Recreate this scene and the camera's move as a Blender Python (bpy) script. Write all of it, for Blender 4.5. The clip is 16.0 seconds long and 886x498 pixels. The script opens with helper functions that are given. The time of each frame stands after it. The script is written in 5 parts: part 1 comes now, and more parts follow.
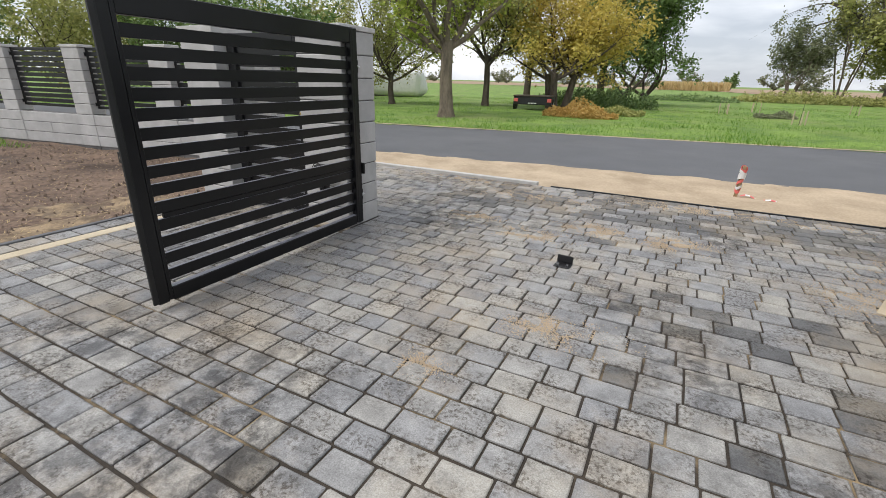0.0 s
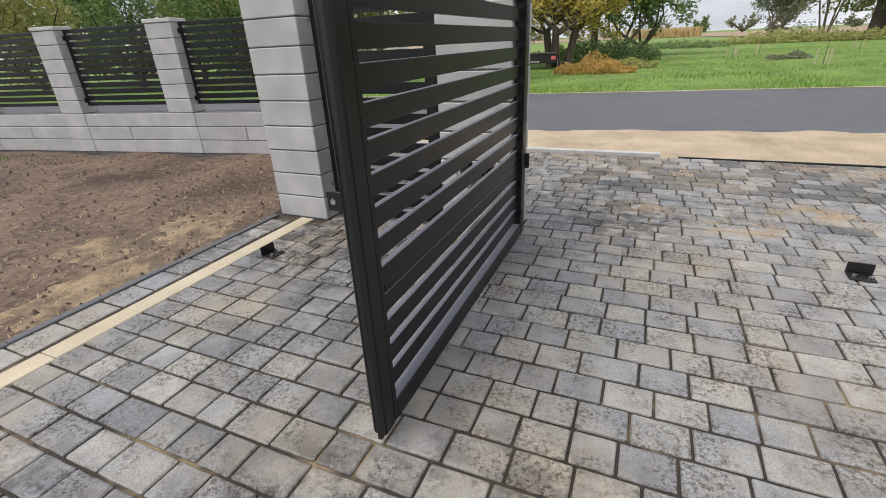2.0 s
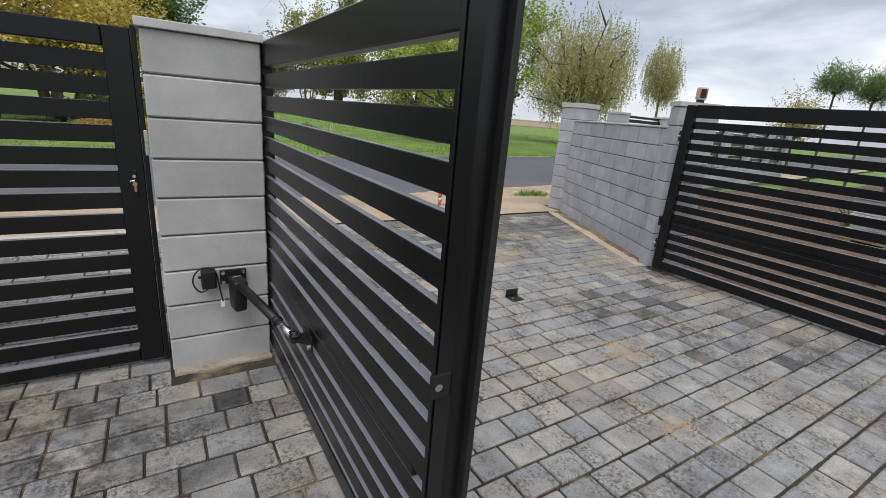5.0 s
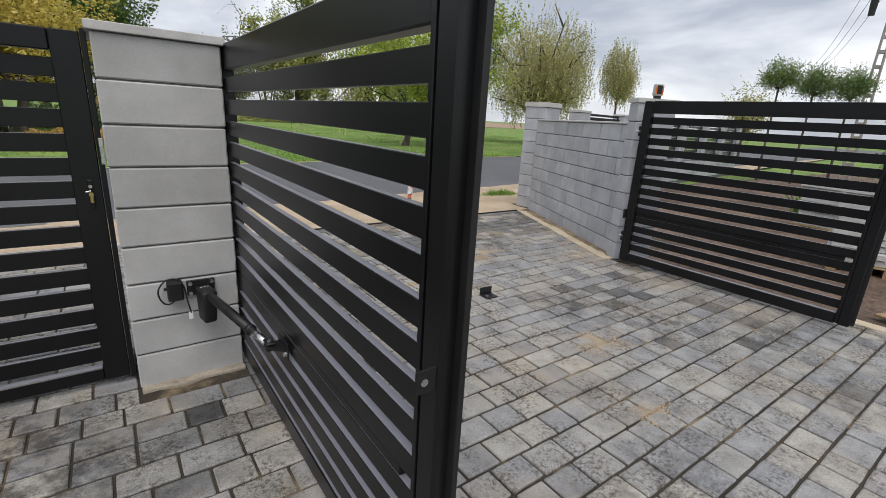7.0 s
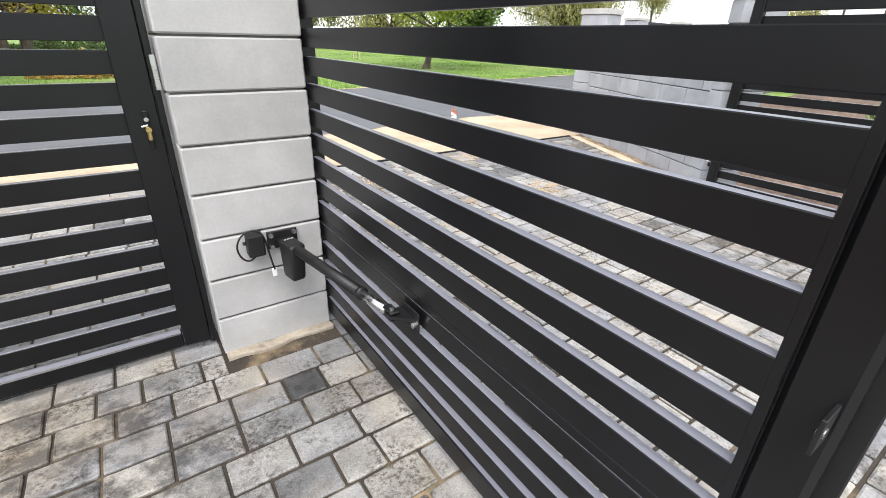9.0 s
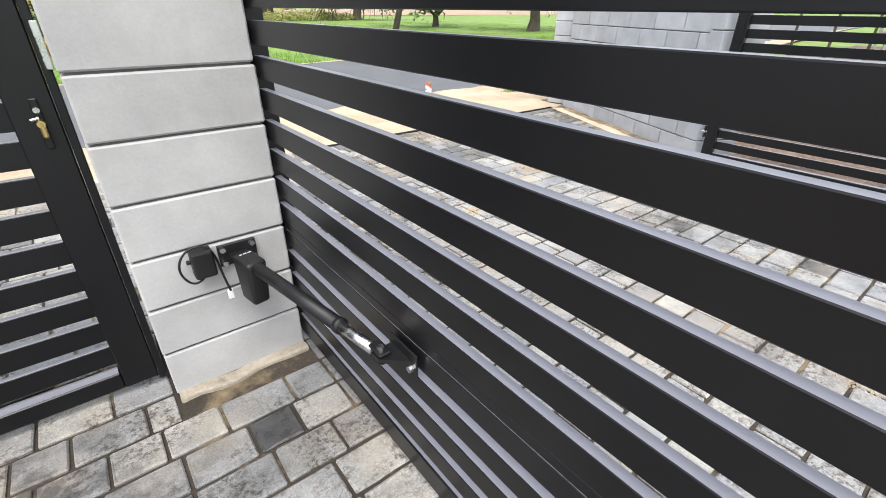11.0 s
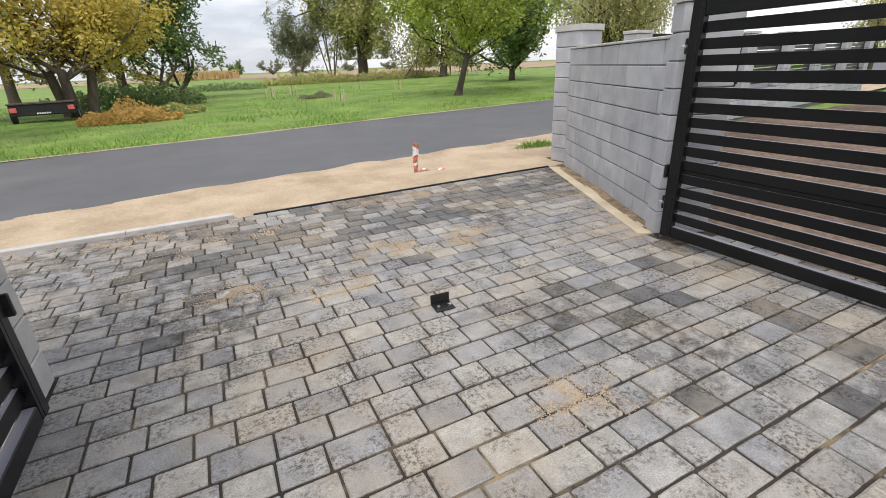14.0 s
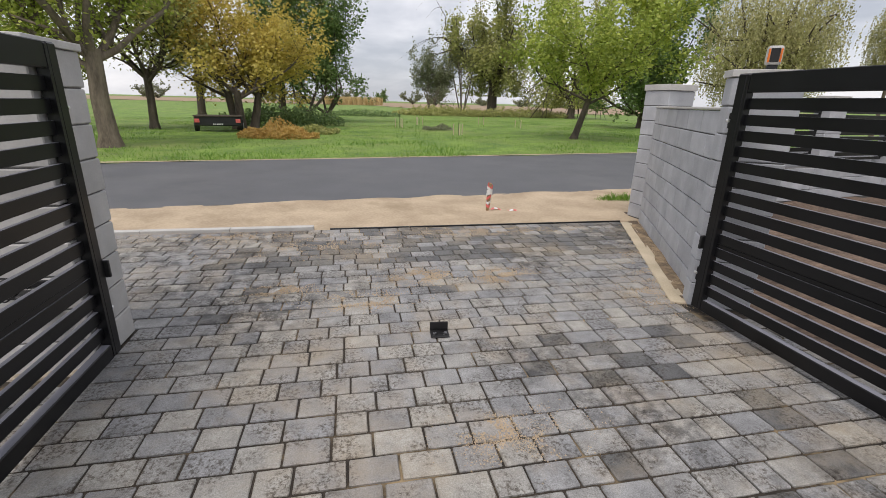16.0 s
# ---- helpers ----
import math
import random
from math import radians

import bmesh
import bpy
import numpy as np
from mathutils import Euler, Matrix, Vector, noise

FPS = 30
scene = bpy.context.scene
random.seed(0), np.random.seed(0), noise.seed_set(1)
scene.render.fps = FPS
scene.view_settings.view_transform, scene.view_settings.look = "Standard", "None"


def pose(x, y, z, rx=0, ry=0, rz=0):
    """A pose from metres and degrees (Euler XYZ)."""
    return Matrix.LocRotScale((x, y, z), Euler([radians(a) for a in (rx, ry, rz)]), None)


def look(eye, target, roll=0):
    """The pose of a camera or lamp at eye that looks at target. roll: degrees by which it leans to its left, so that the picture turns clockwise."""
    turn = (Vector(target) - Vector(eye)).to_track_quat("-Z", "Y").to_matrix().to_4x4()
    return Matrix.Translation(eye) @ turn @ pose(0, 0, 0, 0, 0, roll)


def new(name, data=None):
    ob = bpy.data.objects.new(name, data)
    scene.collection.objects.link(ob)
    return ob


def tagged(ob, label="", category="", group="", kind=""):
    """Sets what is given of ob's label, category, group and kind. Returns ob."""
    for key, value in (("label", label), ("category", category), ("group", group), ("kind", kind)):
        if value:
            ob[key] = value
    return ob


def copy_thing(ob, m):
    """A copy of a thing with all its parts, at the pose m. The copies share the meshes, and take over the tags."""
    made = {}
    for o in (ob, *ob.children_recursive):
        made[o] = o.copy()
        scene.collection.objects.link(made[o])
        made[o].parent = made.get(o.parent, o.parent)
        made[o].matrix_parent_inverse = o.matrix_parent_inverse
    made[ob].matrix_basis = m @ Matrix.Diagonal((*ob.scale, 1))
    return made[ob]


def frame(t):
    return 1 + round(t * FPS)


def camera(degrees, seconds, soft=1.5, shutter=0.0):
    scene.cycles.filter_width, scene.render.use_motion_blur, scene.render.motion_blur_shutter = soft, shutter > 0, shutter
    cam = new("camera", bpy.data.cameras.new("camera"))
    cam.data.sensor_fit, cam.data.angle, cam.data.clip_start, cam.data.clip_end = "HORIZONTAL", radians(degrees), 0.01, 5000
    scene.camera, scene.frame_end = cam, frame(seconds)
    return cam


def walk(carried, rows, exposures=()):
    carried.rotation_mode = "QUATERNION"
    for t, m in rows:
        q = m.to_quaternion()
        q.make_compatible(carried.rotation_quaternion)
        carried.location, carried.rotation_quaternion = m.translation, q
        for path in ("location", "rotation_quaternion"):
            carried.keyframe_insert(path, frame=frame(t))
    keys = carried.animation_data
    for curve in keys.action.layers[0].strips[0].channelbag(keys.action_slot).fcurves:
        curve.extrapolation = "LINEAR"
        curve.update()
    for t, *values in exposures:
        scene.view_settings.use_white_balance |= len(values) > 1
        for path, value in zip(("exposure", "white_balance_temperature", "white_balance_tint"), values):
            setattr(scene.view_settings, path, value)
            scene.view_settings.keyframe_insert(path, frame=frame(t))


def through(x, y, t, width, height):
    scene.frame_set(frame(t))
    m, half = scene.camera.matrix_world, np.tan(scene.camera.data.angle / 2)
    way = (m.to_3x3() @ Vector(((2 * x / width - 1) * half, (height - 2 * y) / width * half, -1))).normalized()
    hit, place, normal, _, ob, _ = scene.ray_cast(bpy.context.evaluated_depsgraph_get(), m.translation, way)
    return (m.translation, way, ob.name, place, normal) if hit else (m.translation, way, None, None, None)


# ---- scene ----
cam = camera(88.85, 16.0, soft=0.5)
# seconds, x, y, z in metres, yaw, pitch, roll in degrees
PATH = [
    (0.0, 0.027, 0.102, 1.339, 27.54, -20.61, -1.38),
    (0.5, -0.471, 0.128, 1.346, 29.17, -20.76, -1.14),
    (1.0, -0.935, 0.239, 1.343, 28.61, -20.62, -0.24),
    (1.5, -1.412, 0.311, 1.323, 26.12, -19.15, 0.74),
    (2.0, -1.834, 0.475, 1.297, 23.28, -24.48, 2.52),
    (2.5, -2.262, 0.621, 1.321, 15.97, -25.31, 1.33),
    (3.0, -2.562, 0.795, 1.321, 4.24, -24.77, -0.91),
    (3.5, -2.739, 0.947, 1.330, -7.97, -23.79, -2.34),
    (4.0, -2.938, 0.982, 1.345, -19.25, -21.88, -3.32),
    (4.5, -3.003, 0.876, 1.362, -25.82, -18.82, -3.73),
    (5.0, -3.074, 0.780, 1.453, -31.20, -16.78, -4.57),
    (7.5, -3.105, 0.791, 1.417, -36.48, -16.42, -2.58),
    (8.0, -3.180, 0.890, 1.386, -38.20, -19.05, -2.10),
    (8.5, -3.285, 1.126, 1.352, -38.85, -21.93, -1.29),
    (9, -3.249, 1.396, 1.336, -34.11, -25.00, -1.29),
    (11.5, -3.078, 1.730, 1.292, -41.10, -28.80, 1.31),
    (12, -3.075, 1.575, 1.356, -50.63, -26.99, 1.68),
    (12.5, -3.072, 1.447, 1.364, -55.27, -26.55, 2.31),
    (13, -2.983, 1.367, 1.345, -56.98, -24.08, 2.00),
    (13.5, -2.840, 1.308, 1.366, -57.88, -23.29, 2.46),
    (14.0, -1.669, 1.243, 1.374, -26.88, -22.24, 2.31),
    (14.5, -1.481, 1.109, 1.412, -22.00, -20.36, 0.55),
    (15.0, -1.325, 1.096, 1.415, -16.54, -19.03, -1.36),
    (15.5, -1.234, 0.931, 1.442, -12.84, -19.02, -2.01),
    (16.0, -1.158, 0.758, 1.493, -11.08, -18.00, -1.41),
]
walk(cam, [(t, pose(x, y, z, 90 + pitch, roll, yaw)) for t, x, y, z, yaw, pitch, roll in PATH],
     [(0.0, 0.58, 6500, 11), (2.5, 0.60, 6500, 12.5), (3.5, 0.55, 6350, 12), (4.0, 0.66, 6250, 12), (4.5, 0.55, 6200, 11.5), (5.0, 0.33, 6350, 11.5), (7.5, 0.30, 6450, 11.5), (8.0, 0.66, 6450, 12), (8.5, 0.95, 6450, 12.5), (9.0, 1.42, 6450, 12),
      (11.5, 1.48, 6400, 11), (12.0, 1.58, 6400, 11), (12.5, 1.48, 6450, 11), (13.0, 1.17, 6500, 11.5), (13.5, 1.0, 6600, 12), (14.5, 0.47, 6650, 13.5), (16.0, 0.36, 6650, 14)])

# ---- light: an overcast autumn day, brighter towards the south-west ----
SUN_AZ, SUN_EL = radians(215), radians(60)
world = bpy.data.worlds.new("sky")
scene.world = world
world.use_nodes = True
wn, wl = world.node_tree.nodes, world.node_tree.links
wn.clear()
w_out = wn.new("ShaderNodeOutputWorld")
w_bg = wn.new("ShaderNodeBackground")
w_sky = wn.new("ShaderNodeTexSky")
w_sky.sky_type, w_sky.sun_disc = "NISHITA", False
w_sky.sun_elevation, w_sky.sun_rotation = SUN_EL, SUN_AZ
w_dim = wn.new("ShaderNodeMix")
w_dim.data_type, w_dim.blend_type = "RGBA", "MULTIPLY"
w_dim.inputs[0].default_value = 1.0
w_dim.inputs[7].default_value = (0.10, 0.10, 0.10, 1)
w_tc = wn.new("ShaderNodeTexCoord")
w_map = wn.new("ShaderNodeMapping")
w_map.inputs["Scale"].default_value = (1.0, 1.0, 3.2)
w_noise = wn.new("ShaderNodeTexNoise")
w_noise.inputs["Scale"].default_value = 2.3
w_noise.inputs["Detail"].default_value = 6
w_noise.inputs["Roughness"].default_value = 0.5
w_noise.inputs["Distortion"].default_value = 0.3
w_ramp = wn.new("ShaderNodeValToRGB")
w_ramp.color_ramp.elements[0].position, w_ramp.color_ramp.elements[0].color = 0.40, (0.39, 0.42, 0.47, 1)
w_ramp.color_ramp.elements[1].position, w_ramp.color_ramp.elements[1].color = 0.62, (0.88, 0.89, 0.91, 1)
w_mix = wn.new("ShaderNodeMix")
w_mix.data_type = "RGBA"
w_mix.inputs[0].default_value = 0.86
w_bg.inputs["Strength"].default_value = 1.06
wl.new(w_sky.outputs[0], w_dim.inputs[6])
wl.new(w_tc.outputs["Generated"], w_map.inputs[0])
wl.new(w_map.outputs[0], w_noise.inputs["Vector"])
wl.new(w_noise.outputs[0], w_ramp.inputs[0])
wl.new(w_dim.outputs[2], w_mix.inputs[6])
wl.new(w_ramp.outputs[0], w_mix.inputs[7])
wl.new(w_mix.outputs[2], w_bg.inputs["Color"])
wl.new(w_bg.outputs[0], w_out.inputs[0])
sun_data = bpy.data.lights.new("sun", "SUN")
sun_data.energy, sun_data.angle, sun_data.color = 1.5, radians(35), (1.0, 0.97, 0.92)
sun = new("sun", sun_data)
sun.matrix_world = look((0, 0, 30), (-30 * math.sin(SUN_AZ) / math.tan(SUN_EL), -30 * math.cos(SUN_AZ) / math.tan(SUN_EL), 0))


# ---- materials ----
def mat(name, dark, light, scale=6.0, rough=0.8, bump=0.2, fine=60.0, metal=0.0, vary=0.0, island=0.0, spots=None, spot_scale=1.2, spot_at=(0.55, 0.7), stretch=(1, 1, 1), fine_amt=0.35, bump_dist=0.004, rough_var=0.1):
    """Two colours mixed by a broad and a fine grain, with stains of a third, relief and a change from piece to piece."""
    m = bpy.data.materials.new(name)
    m.use_nodes = True
    n, l = m.node_tree.nodes, m.node_tree.links
    b = n["Principled BSDF"]
    geo = n.new("ShaderNodeNewGeometry")
    mp = n.new("ShaderNodeMapping")
    mp.inputs["Scale"].default_value = stretch
    l.new(geo.outputs["Position"], mp.inputs[0])
    a = n.new("ShaderNodeTexNoise")
    a.inputs["Scale"].default_value, a.inputs["Detail"].default_value = scale, 5
    f = n.new("ShaderNodeTexNoise")
    f.inputs["Scale"].default_value, f.inputs["Detail"].default_value = fine, 4
    for t in (a, f):
        l.new(mp.outputs[0], t.inputs["Vector"])
    mix = n.new("ShaderNodeMix")
    mix.inputs[0].default_value = fine_amt
    l.new(a.outputs[0], mix.inputs[2])
    l.new(f.outputs[0], mix.inputs[3])
    ramp = n.new("ShaderNodeValToRGB")
    ramp.color_ramp.elements[0].position, ramp.color_ramp.elements[1].position = 0.33, 0.67
    ramp.color_ramp.elements[0].color, ramp.color_ramp.elements[1].color = (*dark, 1), (*light, 1)
    l.new(mix.outputs[0], ramp.inputs[0])
    col = ramp.outputs[0]
    if spots:
        sp = n.new("ShaderNodeTexNoise")
        sp.inputs["Scale"].default_value, sp.inputs["Detail"].default_value, sp.inputs["Roughness"].default_value = spot_scale, 6, 0.65
        l.new(geo.outputs["Position"], sp.inputs["Vector"])
        sr = n.new("ShaderNodeMapRange")
        sr.inputs[1].default_value, sr.inputs[2].default_value, sr.inputs[4].default_value = spot_at[0], spot_at[1], 0.85
        l.new(sp.outputs[0], sr.inputs[0])
        sm = n.new("ShaderNodeMix")
        sm.data_type = "RGBA"
        sm.inputs[7].default_value = (*spots, 1)
        l.new(sr.outputs[0], sm.inputs[0])
        l.new(col, sm.inputs[6])
        col = sm.outputs[2]
    if vary or island:
        oi = n.new("ShaderNodeObjectInfo") if vary else geo
        mr = n.new("ShaderNodeMapRange")
        k = vary or island
        mr.inputs[3].default_value, mr.inputs[4].default_value = 1 - k, 1 + k
        l.new(oi.outputs["Random" if vary else "Random Per Island"], mr.inputs[0])
        mm = n.new("ShaderNodeMix")
        mm.data_type, mm.blend_type = "RGBA", "MULTIPLY"
        mm.inputs[0].default_value = 1
        l.new(col, mm.inputs[6])
        l.new(mr.outputs[0], mm.inputs[7])
        col = mm.outputs[2]
    l.new(col, b.inputs["Base Color"])
    b.inputs["Roughness"].default_value, b.inputs["Metallic"].default_value = rough, metal
    if rough_var:
        rr = n.new("ShaderNodeMapRange")
        rr.inputs[3].default_value, rr.inputs[4].default_value = max(rough - rough_var, 0.05), min(rough + rough_var, 1)
        l.new(a.outputs[0], rr.inputs[0])
        l.new(rr.outputs[0], b.inputs["Roughness"])
    if bump:
        bp = n.new("ShaderNodeBump")
        bp.inputs["Strength"].default_value, bp.inputs["Distance"].default_value = bump, bump_dist
        l.new(mix.outputs[0], bp.inputs["Height"])
        l.new(bp.outputs[0], b.inputs["Normal"])
    return m


def leaf_mat(name, c1, c2, c3, through=0.25):
    """Leaves that differ one by one in colour."""
    m = bpy.data.materials.new(name)
    m.use_nodes = True
    n, l = m.node_tree.nodes, m.node_tree.links
    b = n["Principled BSDF"]
    geo = n.new("ShaderNodeNewGeometry")
    ramp = n.new("ShaderNodeValToRGB")
    ramp.color_ramp.elements[0].color, ramp.color_ramp.elements[1].color = (*c1, 1), (*c3, 1)
    e = ramp.color_ramp.elements.new(0.55)
    e.color = (*c2, 1)
    big = n.new("ShaderNodeTexNoise")
    big.inputs["Scale"].default_value = 0.5
    l.new(geo.outputs["Position"], big.inputs["Vector"])
    mx = n.new("ShaderNodeMix")
    mx.inputs[0].default_value = 0.5
    l.new(geo.outputs["Random Per Island"], mx.inputs[2])
    l.new(big.outputs[0], mx.inputs[3])
    l.new(mx.outputs[0], ramp.inputs[0])
    l.new(ramp.outputs[0], b.inputs["Base Color"])
    b.inputs["Roughness"].default_value = 0.6
    tr = n.new("ShaderNodeBsdfTranslucent")
    l.new(ramp.outputs[0], tr.inputs[0])
    ms = n.new("ShaderNodeMixShader")
    ms.inputs[0].default_value = through
    l.new(b.outputs[0], ms.inputs[1])
    l.new(tr.outputs[0], ms.inputs[2])
    l.new(ms.outputs[0], n["Material Output"].inputs[0])
    return m


def paver_mat(name, per_object, tone=1.0):
    """Concrete sett: grey to buff from piece to piece, dark damp blotches, sand rubbed into the face."""
    m = bpy.data.materials.new(name)
    m.use_nodes = True
    n, l = m.node_tree.nodes, m.node_tree.links
    b = n["Principled BSDF"]
    geo = n.new("ShaderNodeNewGeometry")
    src = n.new("ShaderNodeObjectInfo").outputs["Random"] if per_object else geo.outputs["Random Per Island"]

    def tex(scale, detail=5, rough=0.55):
        t = n.new("ShaderNodeTexNoise")
        t.inputs["Scale"].default_value, t.inputs["Detail"].default_value, t.inputs["Roughness"].default_value = scale, detail, rough
        l.new(geo.outputs["Position"], t.inputs["Vector"])
        return t.outputs[0]

    def rng(v, a, c, lo=0.0, hi=1.0):
        r = n.new("ShaderNodeMapRange")
        for i, k in ((1, a), (2, c), (3, lo), (4, hi)):
            r.inputs[i].default_value = k
        l.new(v, r.inputs[0])
        return r.outputs[0]

    def blend(fac, c1, c2, how="MIX"):
        x = n.new("ShaderNodeMix")
        x.data_type, x.blend_type = "RGBA", how
        for sock, v in ((0, fac), (6, c1), (7, c2)):
            if isinstance(v, (int, float, tuple)):
                x.inputs[sock].default_value = v
            else:
                l.new(v, x.inputs[sock])
        return x.outputs[2]

    ramp = n.new("ShaderNodeValToRGB")
    els = ramp.color_ramp.elements
    els[0].position, els[0].color = 0.0, (0.235, 0.236, 0.239, 1)
    els[1].position, els[1].color = 1.0, (0.372, 0.356, 0.32, 1)
    for p, c in ((0.10, (0.27, 0.272, 0.276, 1)), (0.5, (0.305, 0.302, 0.294, 1)), (0.8, (0.335, 0.325, 0.302, 1))):
        e = els.new(p)
        e.color = c
    l.new(src, ramp.inputs[0])
    mott = tex(9, 6, 0.6)
    c = blend(1.0, ramp.outputs[0], rng(mott, 0.3, 0.7, 0.74 * tone, 1.22 * tone), "MULTIPLY")
    grain = tex(150, 3, 0.7)
    c = blend(1.0, c, rng(grain, 0.3, 0.7, 0.66, 1.3), "MULTIPLY")
    sand = tex(1.1, 7, 0.7)
    c = blend(rng(sand, 0.47, 0.67, 0, 0.62), c, (0.36, 0.29, 0.20, 1))
    pits = rng(tex(48, 4, 0.75), 0.47, 0.60)
    worn = n.new("ShaderNodeMath")
    worn.operation = "MULTIPLY"
    l.new(pits, worn.inputs[0])
    l.new(rng(tex(4.2, 4, 0.6), 0.44, 0.57), worn.inputs[1])
    c = blend(worn.outputs[0], c, blend(1.0, c, (0.36, 0.325, 0.29, 1), "MULTIPLY"))
    damp_a = n.new("ShaderNodeMath")
    damp_a.operation = "MULTIPLY"
    l.new(rng(tex(0.6, 3, 0.5), 0.47, 0.62), damp_a.inputs[0])
    l.new(rng(tex(7, 5, 0.7), 0.43, 0.58), damp_a.inputs[1])
    c = blend(damp_a.outputs[0], c, blend(1.0, c, (0.34, 0.34, 0.35, 1), "MULTIPLY"))
    l.new(c, b.inputs["Base Color"])
    l.new(rng(mott, 0.3, 0.7, 0.62, 0.88), b.inputs["Roughness"])
    bp = n.new("ShaderNodeBump")
    bp.inputs["Strength"].default_value, bp.inputs["Distance"].default_value = 0.55, 0.004
    hsum = n.new("ShaderNodeMath")
    hsum.operation = "MULTIPLY_ADD"
    l.new(grain, hsum.inputs[0])
    hsum.inputs[1].default_value = 0.5
    l.new(tex(24, 5, 0.6), hsum.inputs[2])
    l.new(hsum.outputs[0], bp.inputs["Height"])
    l.new(bp.outputs[0], b.inputs["Normal"])
    return m


M_PAVER = paver_mat("paver", True)
M_PAVER_DAMP = paver_mat("paver_damp", True, 0.8)
M_PAVER_REST = paver_mat("paver_rest", False)
M_PAVER_SLATE = paver_mat("paver_slate", False, 0.5)
M_PAVER_WET = mat("paver_wet", (0.03, 0.03, 0.031), (0.10, 0.098, 0.095), 9, 0.3, 0.5, 60, rough_var=0.2)
M_JOINT = mat("joint_sand", (0.017, 0.0145, 0.012), (0.075, 0.058, 0.041), 3.2, 0.95, 0.5, 90, spots=(0.36, 0.27, 0.155), spot_scale=1.6, spot_at=(0.53, 0.66))
M_SAND = mat("sand", (0.33, 0.25, 0.165), (0.55, 0.44, 0.31), 1.6, 0.95, 0.6, 35, spots=(0.30, 0.23, 0.145), spot_scale=0.9, bump_dist=0.02)
M_SOIL = mat("soil", (0.05, 0.031, 0.021), (0.27, 0.185, 0.13), 2.2, 0.95, 1.0, 18, spots=(0.045, 0.029, 0.02), spot_scale=1.1, spot_at=(0.48, 0.64), bump_dist=0.05, fine_amt=0.5)
M_SANDY_SOIL = mat("sandy_soil", (0.13, 0.092, 0.06), (0.40, 0.295, 0.175), 5, 0.95, 0.9, 30, spots=(0.10, 0.07, 0.048), spot_scale=4.5, spot_at=(0.46, 0.6), bump_dist=0.03)
M_ASPHALT = mat("asphalt", (0.085, 0.088, 0.095), (0.125, 0.128, 0.136), 1.1, 0.75, 0.5, 160, spots=(0.145, 0.145, 0.148), spot_scale=0.35, spot_at=(0.5, 0.75))
M_GRASS = mat("grass_ground", (0.05, 0.115, 0.016), (0.24, 0.36, 0.06), 0.8, 0.9, 0.8, 9, spots=(0.23, 0.25, 0.085), spot_scale=0.22, spot_at=(0.5, 0.72), bump_dist=0.05, fine_amt=0.5)
M_BLADES = leaf_mat("grass_blades", (0.07, 0.16, 0.022), (0.17, 0.32, 0.045), (0.36, 0.44, 0.10), 0.35)
M_BLOCK = mat("wall_block", (0.37, 0.366, 0.358), (0.50, 0.492, 0.48), 4.0, 0.85, 0.35, 120, vary=0.06, spots=(0.37, 0.36, 0.35), spot_scale=2.4, spot_at=(0.5, 0.7), fine_amt=0.25, bump_dist=0.002)
M_BLOCK_DARK = mat("wall_block_grey", (0.34, 0.35, 0.375), (0.49, 0.50, 0.525), 4.5, 0.85, 0.4, 120, vary=0.09, spots=(0.40, 0.41, 0.43), spot_scale=2.0, fine_amt=0.3, bump_dist=0.002)
M_MORTAR = mat("mortar", (0.10, 0.098, 0.095), (0.17, 0.165, 0.16), 8, 0.95, 0.3)
M_CAP = mat("cap_concrete", (0.42, 0.41, 0.39), (0.55, 0.54, 0.52), 7, 0.85, 0.35, 90)
M_EDGE = mat("edging_concrete", (0.43, 0.36, 0.25), (0.61, 0.52, 0.38), 3.0, 0.9, 0.4, 90, vary=0.05)
M_COLLAR = mat("cement_smear", (0.26, 0.22, 0.165), (0.48, 0.42, 0.34), 7, 0.95, 0.6, 70, spots=(0.20, 0.17, 0.13), spot_scale=9, bump_dist=0.01)
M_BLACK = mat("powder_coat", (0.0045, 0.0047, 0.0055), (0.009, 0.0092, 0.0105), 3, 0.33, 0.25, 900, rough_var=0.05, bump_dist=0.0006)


def paint_sky_sheen(m, colour, amount):
    """Mixes the sky's sheen, as a pale tone, into faces that look up."""
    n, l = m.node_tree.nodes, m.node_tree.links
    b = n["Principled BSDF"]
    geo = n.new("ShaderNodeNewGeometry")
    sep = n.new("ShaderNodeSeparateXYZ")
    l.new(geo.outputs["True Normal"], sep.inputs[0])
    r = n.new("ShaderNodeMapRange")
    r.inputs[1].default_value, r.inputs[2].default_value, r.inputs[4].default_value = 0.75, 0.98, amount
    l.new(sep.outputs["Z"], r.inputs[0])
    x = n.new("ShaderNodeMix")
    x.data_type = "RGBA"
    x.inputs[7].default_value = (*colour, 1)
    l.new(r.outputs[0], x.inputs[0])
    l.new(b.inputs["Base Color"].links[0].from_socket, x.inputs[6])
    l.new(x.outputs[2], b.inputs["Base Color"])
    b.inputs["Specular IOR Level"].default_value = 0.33


